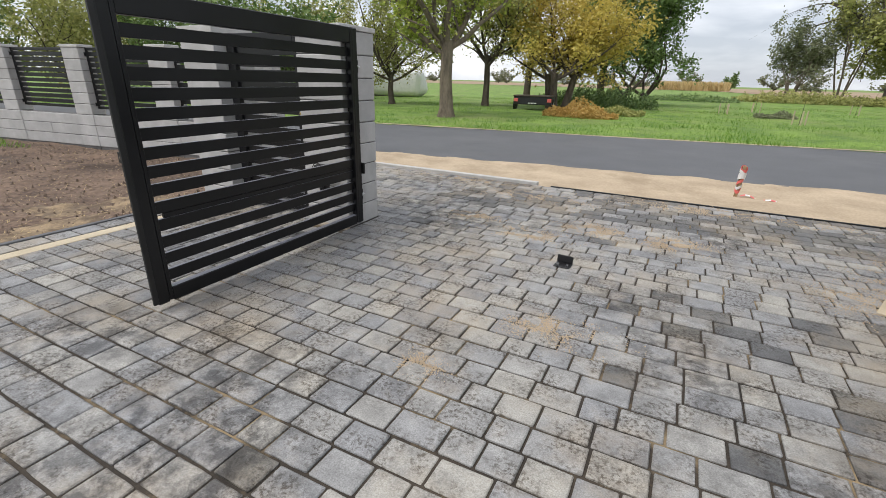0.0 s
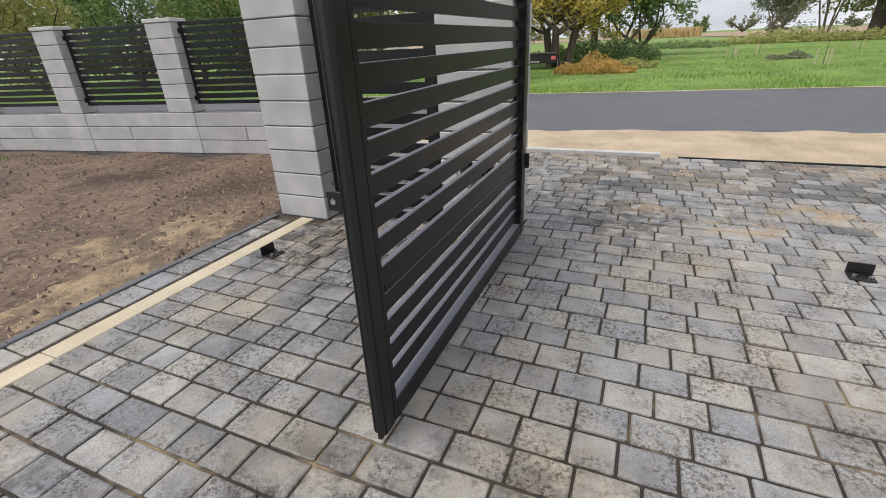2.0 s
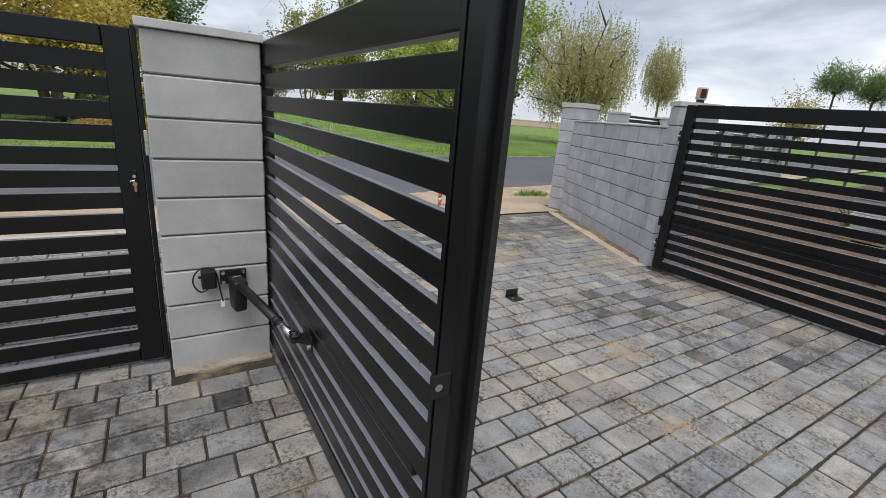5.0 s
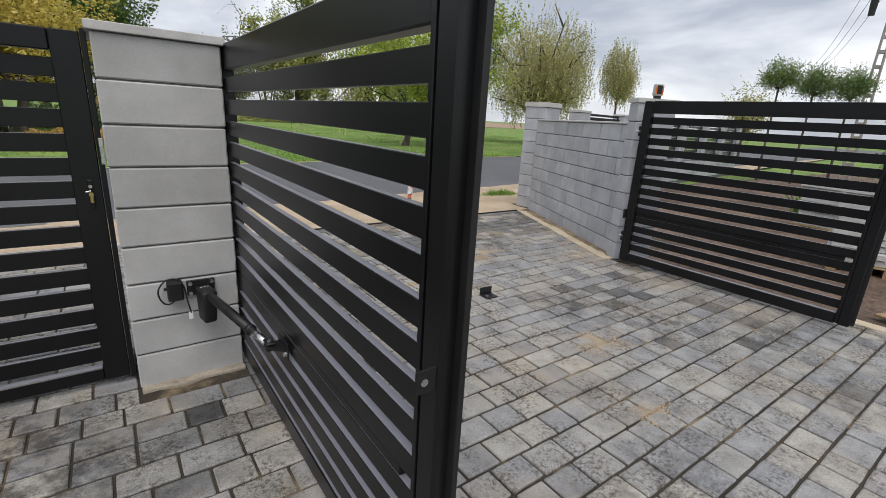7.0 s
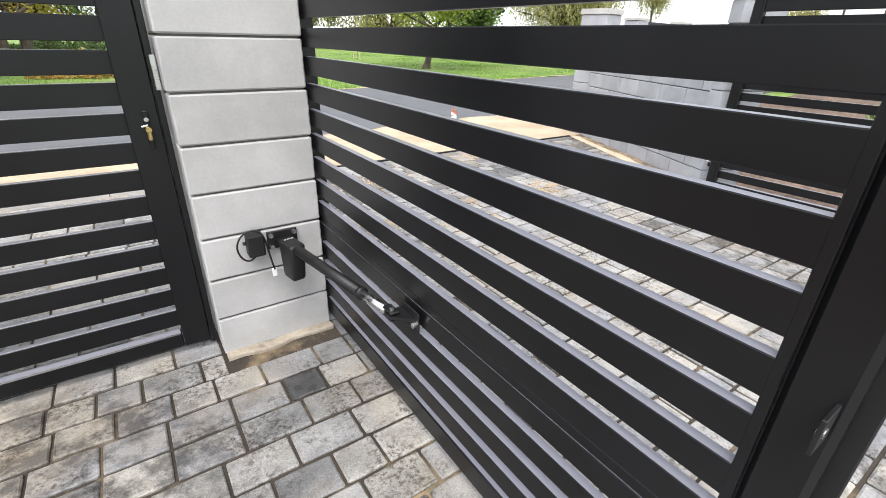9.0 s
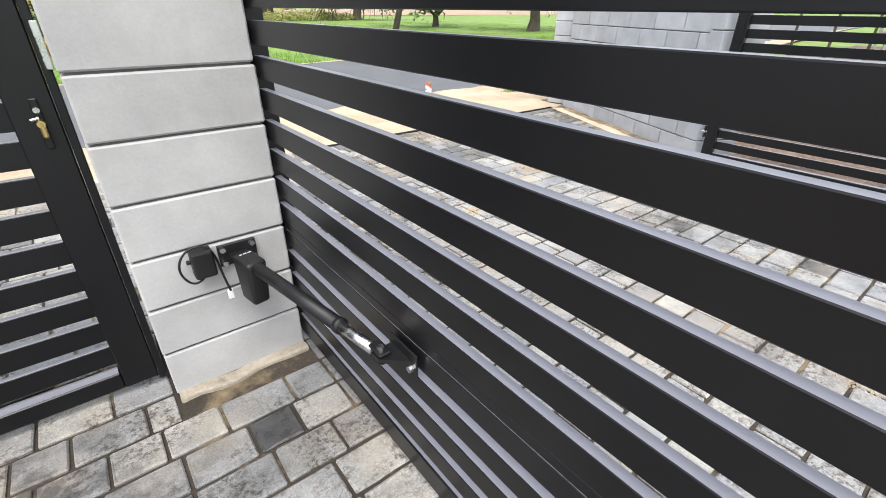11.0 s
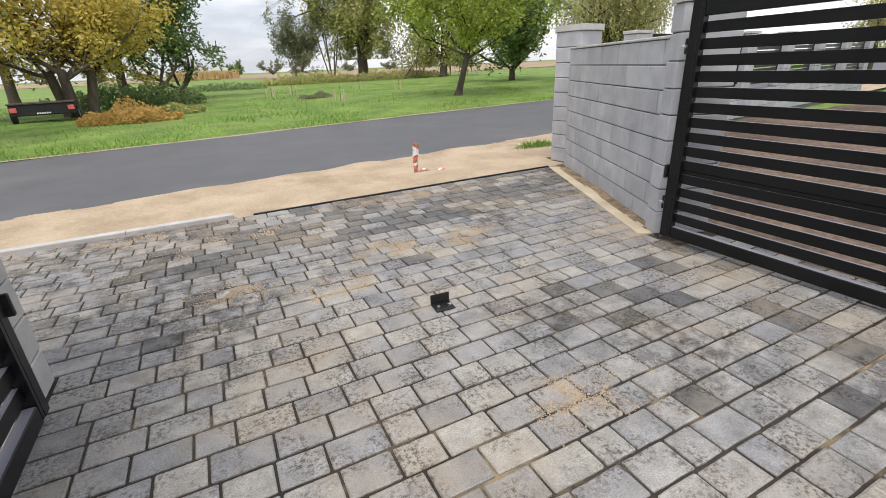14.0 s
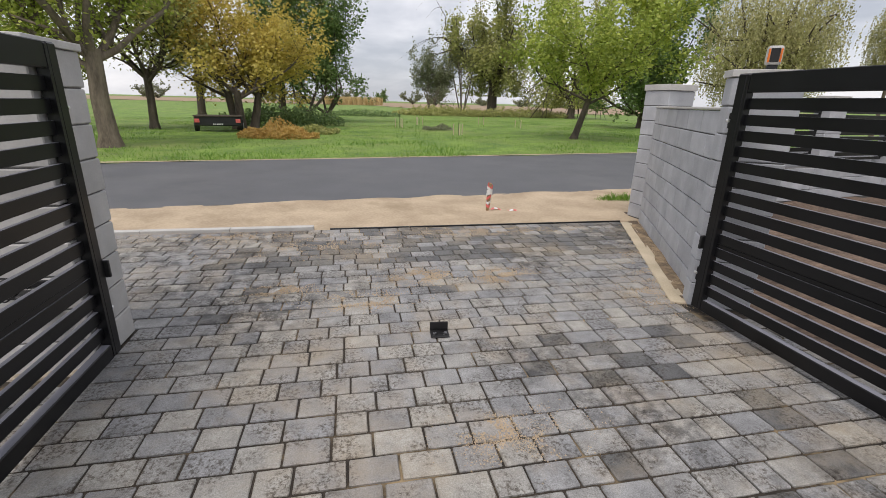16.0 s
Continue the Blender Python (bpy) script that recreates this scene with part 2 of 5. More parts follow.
# sky reflection painted in pale lilac on tops of the black metalwork
paint_sky_sheen(M_BLACK, (0.27, 0.27, 0.31), 0.75)
M_PLASTIC = mat("black_plastic", (0.005, 0.005, 0.0055), (0.011, 0.011, 0.0115), 12, 0.5, 0.3, 300, bump_dist=0.001)
M_STEEL = mat("steel", (0.55, 0.56, 0.57), (0.72, 0.73, 0.74), 20, 0.28, 0.1, 200, metal=1.0)
M_BRASS = mat("brass", (0.55, 0.42, 0.18), (0.68, 0.54, 0.26), 20, 0.3, 0.1, 200, metal=1.0)
M_WHITE = mat("white_plastic", (0.68, 0.68, 0.67), (0.8, 0.8, 0.79), 5, 0.5, 0.1)
M_RED = mat("red_tape", (0.66, 0.09, 0.08), (0.78, 0.19, 0.17), 9, 0.45, 0.2)
M_WOOD = mat("raw_wood", (0.22, 0.14, 0.07), (0.42, 0.29, 0.16), 5, 0.85, 0.4, 50, stretch=(6, 6, 1))
M_BARK = mat("bark", (0.045, 0.036, 0.028), (0.13, 0.105, 0.08), 3, 0.95, 0.9, 16, stretch=(2, 2, 0.5), bump_dist=0.03)
M_BARK_PALE = mat("bark_pale", (0.09, 0.07, 0.052), (0.23, 0.185, 0.14), 3, 0.95, 0.9, 16, stretch=(2, 2, 0.5), bump_dist=0.03)
M_LEAF_YELLOW = leaf_mat("leaf_yellow", (0.29, 0.26, 0.055), (0.62, 0.49, 0.11), (0.80, 0.66, 0.22), 0.36)
M_LEAF_OLIVE = leaf_mat("leaf_olive", (0.15, 0.17, 0.055), (0.35, 0.36, 0.11), (0.60, 0.56, 0.21), 0.32)
M_LEAF_GREEN = leaf_mat("leaf_green", (0.055, 0.095, 0.03), (0.15, 0.235, 0.068), (0.33, 0.41, 0.14))
M_LEAF_FRESH = leaf_mat("leaf_fresh", (0.12, 0.17, 0.03), (0.37, 0.45, 0.075), (0.70, 0.66, 0.18), 0.32)
M_LEAF_GREY = leaf_mat("leaf_grey", (0.09, 0.11, 0.06), (0.2, 0.22, 0.12), (0.36, 0.36, 0.2))
M_LEAF_WILLOW = leaf_mat("leaf_willow", (0.19, 0.185, 0.07), (0.44, 0.42, 0.18), (0.68, 0.62, 0.32), 0.35)
M_LEAF_DRY = leaf_mat("leaf_dry", (0.30, 0.18, 0.05), (0.56, 0.36, 0.10), (0.70, 0.54, 0.20), 0.4)
M_CORN = leaf_mat("corn_dry", (0.42, 0.30, 0.13), (0.60, 0.46, 0.22), (0.72, 0.58, 0.32))
M_FIELD = mat("ploughed_field", (0.26, 0.18, 0.115), (0.40, 0.29, 0.19), 0.1, 0.95, 0.3, 1.2)
M_ORANGE = mat("orange_lens", (0.75, 0.16, 0.02), (0.85, 0.24, 0.04), 30, 0.25, 0.1)
M_TRAILER = mat("dark_paint", (0.008, 0.008, 0.009), (0.018, 0.018, 0.02), 2, 0.5, 0.1)
M_PALLET_SLAB = mat("slab_grey", (0.42, 0.42, 0.41), (0.6, 0.6, 0.58), 4, 0.9, 0.3, vary=0.08)
M_POLE = mat("pole_concrete", (0.25, 0.23, 0.21), (0.4, 0.37, 0.34), 3, 0.9, 0.3)


# ---- building helpers ----
def box(bm, x0, x1, y0, y1, z0, z1, bev=0.0, seg=1):
    g = bmesh.ops.create_cube(bm, size=1.0)
    vs = g["verts"]
    bmesh.ops.transform(bm, matrix=Matrix.Translation(((x0 + x1) / 2, (y0 + y1) / 2, (z0 + z1) / 2)) @ Matrix.Diagonal((x1 - x0, y1 - y0, z1 - z0, 1)), verts=vs)
    if bev:
        es = list({e for v in vs for e in v.link_edges})
        r = bmesh.ops.bevel(bm, geom=es, offset=bev, segments=seg, affect="EDGES", profile=0.5)
        vs = list({v for f in r["faces"] for v in f.verts} | {v for v in vs if v.is_valid})
    return vs


def rod(bm, p, q, r, sides=12, r2=None):
    p, q = Vector(p), Vector(q)
    d = q - p
    g = bmesh.ops.create_cone(bm, cap_ends=True, segments=sides, radius1=r, radius2=r if r2 is None else r2, depth=d.length)
    bmesh.ops.transform(bm, matrix=Matrix.Translation((p + q) / 2) @ d.to_track_quat("Z", "Y").to_matrix().to_4x4(), verts=g["verts"])
    return g["verts"]


def link(name, bm, material, smooth=False):
    me = bpy.data.meshes.new(name)
    bm.to_mesh(me)
    bm.free()
    me.materials.append(material)
    if smooth:
        for p in me.polygons:
            p.use_smooth = True
    return new(name, me)


def part(name, bm, material, parent, label="", smooth=False):
    ob = link(name, bm, material, smooth)
    ob.parent = parent
    return tagged(ob, label)


def boxpart(name, dims, material, parent, label="", bev=0.003):
    bm = bmesh.new()
    box(bm, *dims, bev=bev)
    return part(name, bm, material, parent, label)


def raw(name, verts, faces, material, smooth=False):
    me = bpy.data.meshes.new(name)
    me.from_pydata(verts, [], faces)
    me.update()
    me.materials.append(material)
    if smooth:
        me.polygons.foreach_set("use_smooth", [True] * len(me.polygons))
    return new(name, me)


def empty(name, m, label, category, group="", kind=""):
    ob = new(name)
    ob.empty_display_size = 0.1
    ob.matrix_world = m
    return tagged(ob, label, category, group, kind)


def sheet(name, outline, z, thick, material, label, category=""):
    """A flat slab with the given outline, top at z."""
    bm = bmesh.new()
    f = bm.faces.new([bm.verts.new((x, y, z)) for x, y in outline])
    if f.normal.z < 0:
        bmesh.ops.reverse_faces(bm, faces=[f])
    g = bmesh.ops.extrude_face_region(bm, geom=[f])
    bmesh.ops.translate(bm, vec=(0, 0, -thick), verts=[v for v in g["geom"] if isinstance(v, bmesh.types.BMVert)])
    bmesh.ops.recalc_face_normals(bm, faces=bm.faces)
    return tagged(link(name, bm, material), label, category or name, kind="structure")


def rough_sheet(name, x0, x1, y0, y1, step, z, amp, material, label, category, inside=None, scale=0.8):
    """A gently uneven sheet of soil, sand or grass."""
    nx, ny = max(2, int((x1 - x0) / step)), max(2, int((y1 - y0) / step))
    verts, faces = [], []
    for j in range(ny + 1):
        for i in range(nx + 1):
            x, y = x0 + (x1 - x0) * i / nx, y0 + (y1 - y0) * j / ny
            if inside:
                x, y = inside(x, y)
            verts.append((x, y, z + amp * (noise.noise((x * scale, y * scale, 0.3)) + 0.5 * noise.noise((x * scale * 5, y * scale * 5, 2.1)))))
    for j in range(ny):
        for i in range(nx):
            a = j * (nx + 1) + i
            faces.append((a, a + 1, a + nx + 2, a + nx + 1))
    return tagged(raw(name, verts, faces, material, True), label, category, kind="structure")


def fence_y(x):
    return 6.38 + 0.152 * x


def road_near(x):
    return 8.06 + 0.115 * x


def road_far(x):
    return 13.55 + 0.17 * x


# ---- ground ----
bm = bmesh.new()
bmesh.ops.create_grid(bm, x_segments=60, y_segments=60, size=1500)
bmesh.ops.translate(bm, vec=(0, 0, -0.10), verts=bm.verts)
tagged(link("ground", bm, M_GRASS), "flat green meadow reaching to the far horizon", "ground", kind="structure")
rough_sheet("meadow", -70, 90, 0, 55, 0.8, -0.02, 0.05, M_GRASS, "mown bright green grass verge beyond the road", "grass",
            inside=lambda x, y: (x, road_far(x) - 0.15 + y))
xs = [-120, -60, -30, -15, -8, -4, 0, 4, 8, 15, 30, 60, 120]
verts = [(x, road_near(x) + 0.05 * math.sin(x * 3.1), -0.015) for x in xs] + [(x, road_far(x), -0.01) for x in xs] + [(x, road_near(x), -0.3) for x in xs] + [(x, road_far(x), -0.3) for x in xs]
k = len(xs)
faces = [(i, i + 1, k + i + 1, k + i) for i in range(k - 1)] + [(2 * k + i, 2 * k + i + 1, i + 1, i) for i in range(k - 1)] + [(k + i, k + i + 1, 3 * k + i + 1, 3 * k + i) for i in range(k - 1)]
tagged(raw("road", verts, faces, M_ASPHALT), "new dark grey asphalt village road", "road", kind="structure")
def sand_from(x):
    return 6.10 + 0.13 * noise.noise((x * 2.3, 5, 0)) if -4.2 < x < 2.8 else fence_y(x) - 0.1


rough_sheet("sand_verge", -40, 60, 0, 1, 0.12, -0.012, 0.011, M_SAND, "bare sandy verge between paving and road", "verge",
            inside=lambda x, y: (x, sand_from(x) + y * (road_near(x) + 0.12 * noise.noise((x * 1.7, 0, 0)) + 0.06 - sand_from(x))), scale=1.6)
rough_sheet("yard_soil_left", -30, -4.72, -8, 6.5, 0.12, -0.03, 0.05, M_SOIL, "bare brown soil with clods and dry roots in the yard", "soil", scale=1.1,
            inside=lambda x, y: (x, min(y, fence_y(x) + 0.1)))
rough_sheet("yard_soil_right", 1.86, 24, -10, 7.5, 0.2, -0.03, 0.05, M_SOIL, "bare trodden soil beside the driveway", "soil", scale=1.1,
            inside=lambda x, y: (x, min(y, fence_y(x) + 0.1)))
sheet("paving_bed", [(-4.72, -9), (1.86, -9), (1.86, 3.3), (2.62, 6.19), (-5.6, 6.19), (-4.72, 3.2)], -0.011, 0.12, M_JOINT, "sandy bed and dark joints of the block paving", "paving bed")
rough_sheet("road_shoulder", -60, 60, 0, 1, 1.0, 0.0, 0.01, M_SAND, "thin pale gravel edge along the far side of the road", "verge", inside=lambda x, y: (x, road_far(x) - 0.06 + y * (0.2 + 0.08 * noise.noise((x, 0, 3)))))
rough_sheet("far_field", -260, 320, 0, 1, 12, -0.02, 0.05, M_FIELD, "brown ploughed field in the distance", "field", inside=lambda x, y: (x, (152 if x < 14 else 84) + y * 250))


# ---- masonry ----
COURSE = 0.19


def block_mesh(name, lx, ly, lz, material, bev=0.006):
    bm = bmesh.new()
    box(bm, -lx / 2, lx / 2, -ly / 2, ly / 2, 0, lz, bev=bev)
    me = bpy.data.meshes.new(name)
    bm.to_mesh(me)
    bm.free()
    me.materials.append(material)
    return me


def pillar(m, lx, ly, courses, cap, label, material=M_BLOCK, group="gate pillars"):
    """A pillar of one hollow block to a course, with recessed joints and a flat cap."""
    p = empty("gate_pillar", m, label, "pillar", group)
    bm = bmesh.new()
    box(bm, -lx / 2 + 0.012, lx / 2 - 0.012, -ly / 2 + 0.012, ly / 2 - 0.012, -0.1, courses * COURSE - 0.005)
    part("mortar_core", bm, M_MORTAR, p, "dark recessed mortar")
    me = block_mesh("block", lx, ly, COURSE - 0.008, material)
    for i in range(courses):
        ob = new("block", me)
        ob.parent = p
        ob.location = (random.uniform(-1, 1) * 0.002, random.uniform(-1, 1) * 0.002, i * COURSE)
    boxpart("cap", (-lx / 2 - 0.015, lx / 2 + 0.015, -ly / 2 - 0.015, ly / 2 + 0.015, courses * COURSE - 0.003, courses * COURSE + cap), M_CAP, p, "flat concrete cap", bev=0.003)
    return p


def block_wall(name, p, q, thick, courses, length, material, label, cap=0.0, z0=0.0):
    """A straight wall of blocks in courses from p to q."""
    p, q = Vector((*p, z0)), Vector((*q, z0))
    d = q - p
    turn = Matrix.Translation(p) @ Matrix.Rotation(math.atan2(d.y, d.x), 4, "Z")
    w = empty(name, turn, label, "wall", kind="structure")
    n = max(1, round(d.length / length))
    bl = d.length / n
    bm = bmesh.new()
    box(bm, 0.01, d.length - 0.01, -thick / 2 + 0.012, thick / 2 - 0.012, -0.1, courses * COURSE - 0.006)
    part("mortar_core", bm, M_MORTAR, w)
    whole, half = block_mesh("block", bl - 0.009, thick, COURSE - 0.009, material), block_mesh("half_block", bl / 2 - 0.009, thick, COURSE - 0.008, material)
    for c in range(courses):
        cuts = [bl * i for i in range(n + 1)] if c % 2 == 0 else [0] + [bl * (i + 0.5) for i in range(n)] + [d.length]
        for a, b in zip(cuts, cuts[1:]):
            full = (b - a) > bl * 0.75
            ob = new("block", whole if full else half)
            ob.parent = w
            ob.location = ((a + b) / 2, random.uniform(-1, 1) * 0.002, c * COURSE)
    if cap:
        boxpart("coping", (-0.0, d.length, -thick / 2 - 0.012, thick / 2 + 0.012, courses * COURSE - 0.003, courses * COURSE + cap), M_CAP, w, "thin flat coping", bev=0.006)
    return w


pillar(pose(-2.862, 3.55, 0.0), 0.50, 0.46, 9, 0.035, "pale grey smooth block gate pillar carrying the gate opener")
pillar(pose(-4.415, 3.55, 0.0), 0.49, 0.46, 9, 0.06, "pale grey smooth block pillar between wicket and soil")
pillar(pose(1.665, 3.60, 0.0, 0, 0, -27), 0.44, 0.17, 9, 0.045, "grey smooth block gate pillar under the warning lamp", M_BLOCK_DARK)
SPLAY_A, SPLAY_B = (1.68, 3.68), (2.83, 6.17)
block_wall("wall_splay_right", SPLAY_A, SPLAY_B, 0.24, 8, 0.44, M_BLOCK_DARK, "grey smooth block wall splayed out to the road", cap=0.02, z0=-0.03)
pillar(pose(2.985, 6.365, 0.0, 0, 0, 8.6), 0.42, 0.42, 9, 0.07, "grey block corner pillar at the splayed wall's end", M_BLOCK_DARK, "fence pillars")
block_wall("wall_splay_left", (-4.55, 3.8), (-5.68, 5.28), 0.24, 8, 0.44, M_BLOCK, "pale grey block wall splayed from the wicket", cap=0.05)


# ---- slatted metalwork ----
def slat_leaf(name, m, width, z0, z1, gaps, label, category, group="", stile=0.094, thick=0.056, rail_at=None, slot=0.034, kind="", rails=(0.12, 0.088), slat_deep=(0.001, 0.0265)):
    """A black slatted frame: two stiles, top and bottom rail, box slats with open slots; it runs along local +x from 0."""
    g = empty(name, m, label, category, group, kind)
    top, bottom = rails
    if rail_at is not None:
        for a, b, c in ((0.0, stile - 0.019, stile - 0.016), (width, width - stile + 0.019, width - stile + 0.016)):
            boxpart("stile", (min(a, b), max(a, b), -thick / 2, thick / 2, z0, z1), M_BLACK, g, bev=0.009)
            e = stile if a == 0 else width - stile
            boxpart("slat_carrier", (min(c, e), max(c, e), -thick / 2 + 0.0005, thick / 2 - 0.0008, z0 + 0.01, z1 - 0.01), M_BLACK, g, bev=0.0015)
            boxpart("seam", (min(b, c) - 0.004, max(b, c) + 0.004, -thick / 2 + 0.001, thick / 2 - 0.010, z0 + 0.012, z1 - 0.012), M_BLACK, g, bev=0.0005)
    else:
        for a in (0.0, width - stile):
            boxpart("stile", (a, a + stile, -thick / 2, thick / 2, z0, z1), M_BLACK, g, bev=0.004)
    boxpart("top_rail", (stile + 0.001, width - stile - 0.001, -thick / 2 + 0.002, thick / 2 - 0.002, z1 - top, z1), M_BLACK, g, bev=0.005)
    boxpart("bottom_rail", (stile + 0.001, width - stile - 0.001, -thick / 2 + 0.002, thick / 2 - 0.002, z0, z0 + bottom), M_BLACK, g, bev=0.005)
    pitch = (z1 - top - z0 - bottom - slot) / (gaps - 1)
    bm = bmesh.new()
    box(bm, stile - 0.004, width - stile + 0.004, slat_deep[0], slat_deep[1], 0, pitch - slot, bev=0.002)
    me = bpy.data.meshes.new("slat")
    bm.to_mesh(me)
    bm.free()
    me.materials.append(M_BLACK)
    for i in range(gaps - 1):
        ob = new("slat", me)
        ob.parent = g
        ob.location = (0, 0, z0 + bottom + slot + i * pitch)
    if rail_at is not None:
        zr = z0 + bottom + rail_at * pitch
        boxpart("middle_rail", (stile + 0.001, width - stile - 0.055, 0.004, 0.0252, zr + 0.001, zr + slot - 0.001), M_BLACK, g, bev=0.003)
    return g


def add_gate_fittings(g, side, width):
    """Overlap strip at the free end, locking tab, hinge plates with adjusters."""
    boxpart("overlap_strip", (width - 0.006, width + 0.024, -0.016 * side - 0.008, -0.016 * side + 0.008, 0.05, 1.71), M_PLASTIC, g, "rubber-edged overlap strip", bev=0.002)
    bm = bmesh.new()
    box(bm, width - 0.018, width - 0.012, 0.026, 0.078, 0.875, 0.932, bev=0.001)
    tab = part("locking_tab", bm, M_PLASTIC, g, "black steel tab with a bolt hole")
    bm = bmesh.new()
    rod(bm, (width - 0.0195, 0.058, 0.902), (width - 0.0105, 0.058, 0.902), 0.009)
    part("bolt", bm, M_STEEL, tab, "bright bolt")
    bm = bmesh.new()
    box(bm, -0.02, -0.001, -0.05, -0.005, 0.50, 0.60, bev=0.004)
    part("hinge_cover", bm, M_PLASTIC, g, "black hinge cover")
    for z in (0.30, 1.42):
        bm = bmesh.new()
        rod(bm, (-0.05, 0, z), (0.0, 0, z), 0.009)
        rod(bm, (-0.022, 0, z), (-0.010, 0, z), 0.018, 6)
        part("hinge_bolt", bm, M_STEEL, g, "galvanised hinge bolt")
        bm = bmesh.new()
        rod(bm, (-0.018, 0.0, z - 0.05), (-0.018, 0.0, z + 0.05), 0.012)
        part("hinge_pin", bm, M_PLASTIC, g)


GATE_Z0, GATE_Z1 = 0.04, 1.72
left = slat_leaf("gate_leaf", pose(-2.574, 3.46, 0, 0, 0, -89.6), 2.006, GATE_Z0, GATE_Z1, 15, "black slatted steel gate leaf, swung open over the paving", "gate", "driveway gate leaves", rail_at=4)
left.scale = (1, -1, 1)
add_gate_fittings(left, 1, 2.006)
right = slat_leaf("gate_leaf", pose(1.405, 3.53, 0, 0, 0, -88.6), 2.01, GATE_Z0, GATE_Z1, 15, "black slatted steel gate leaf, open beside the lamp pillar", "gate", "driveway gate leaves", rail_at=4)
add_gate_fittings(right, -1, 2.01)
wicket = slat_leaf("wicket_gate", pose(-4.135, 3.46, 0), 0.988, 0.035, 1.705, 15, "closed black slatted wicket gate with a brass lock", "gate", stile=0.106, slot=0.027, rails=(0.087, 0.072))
bm = bmesh.new()
box(bm, 0.935, 0.955, -0.034, -0.028, 0.93, 1.07, bev=0.003)
plate = part("lock_plate", bm, M_BLACK, wicket, "narrow black lock plate")
bm = bmesh.new()
rod(bm, (0.945, -0.062, 1.005), (0.945, -0.03, 1.005), 0.010)
box(bm, 0.938, 0.952, -0.058, -0.03, 0.965, 1.0, bev=0.004)
part("lock_cylinder", bm, M_BRASS, plate, "brass lock cylinder")
bm = bmesh.new()
rod(bm, (0.945, -0.042, 1.04), (0.945, -0.03, 1.04), 0.008)
rod(bm, (0.925, -0.045, 1.015), (0.945, -0.045, 1.02), 0.004)
part("key", bm, M_STEEL, plate, "bright key and screw")
for z in (0.28, 1.5):
    bm = bmesh.new()
    rod(bm, (-0.06, -0.01, z), (0.0, -0.01, z), 0.009)
    rod(bm, (-0.03, -0.01, z), (-0.018, -0.01, z), 0.019, 6)
    part("hinge_bolt", bm, M_STEEL, wicket, "galvanised hinge bolt")
bm = bmesh.new()
box(bm, 0.99, 1.012, -0.03, 0.03, 0.02, 1.72, bev=0.003)
part("lock_post", bm, M_BLACK, wicket, "slim black stop post")
bm = bmesh.new()
box(bm, 1.0, 1.018, -0.04, -0.03, 1.14, 1.26, bev=0.002)
part("strike_plate", bm, M_STEEL, wicket, "bright strike plate")


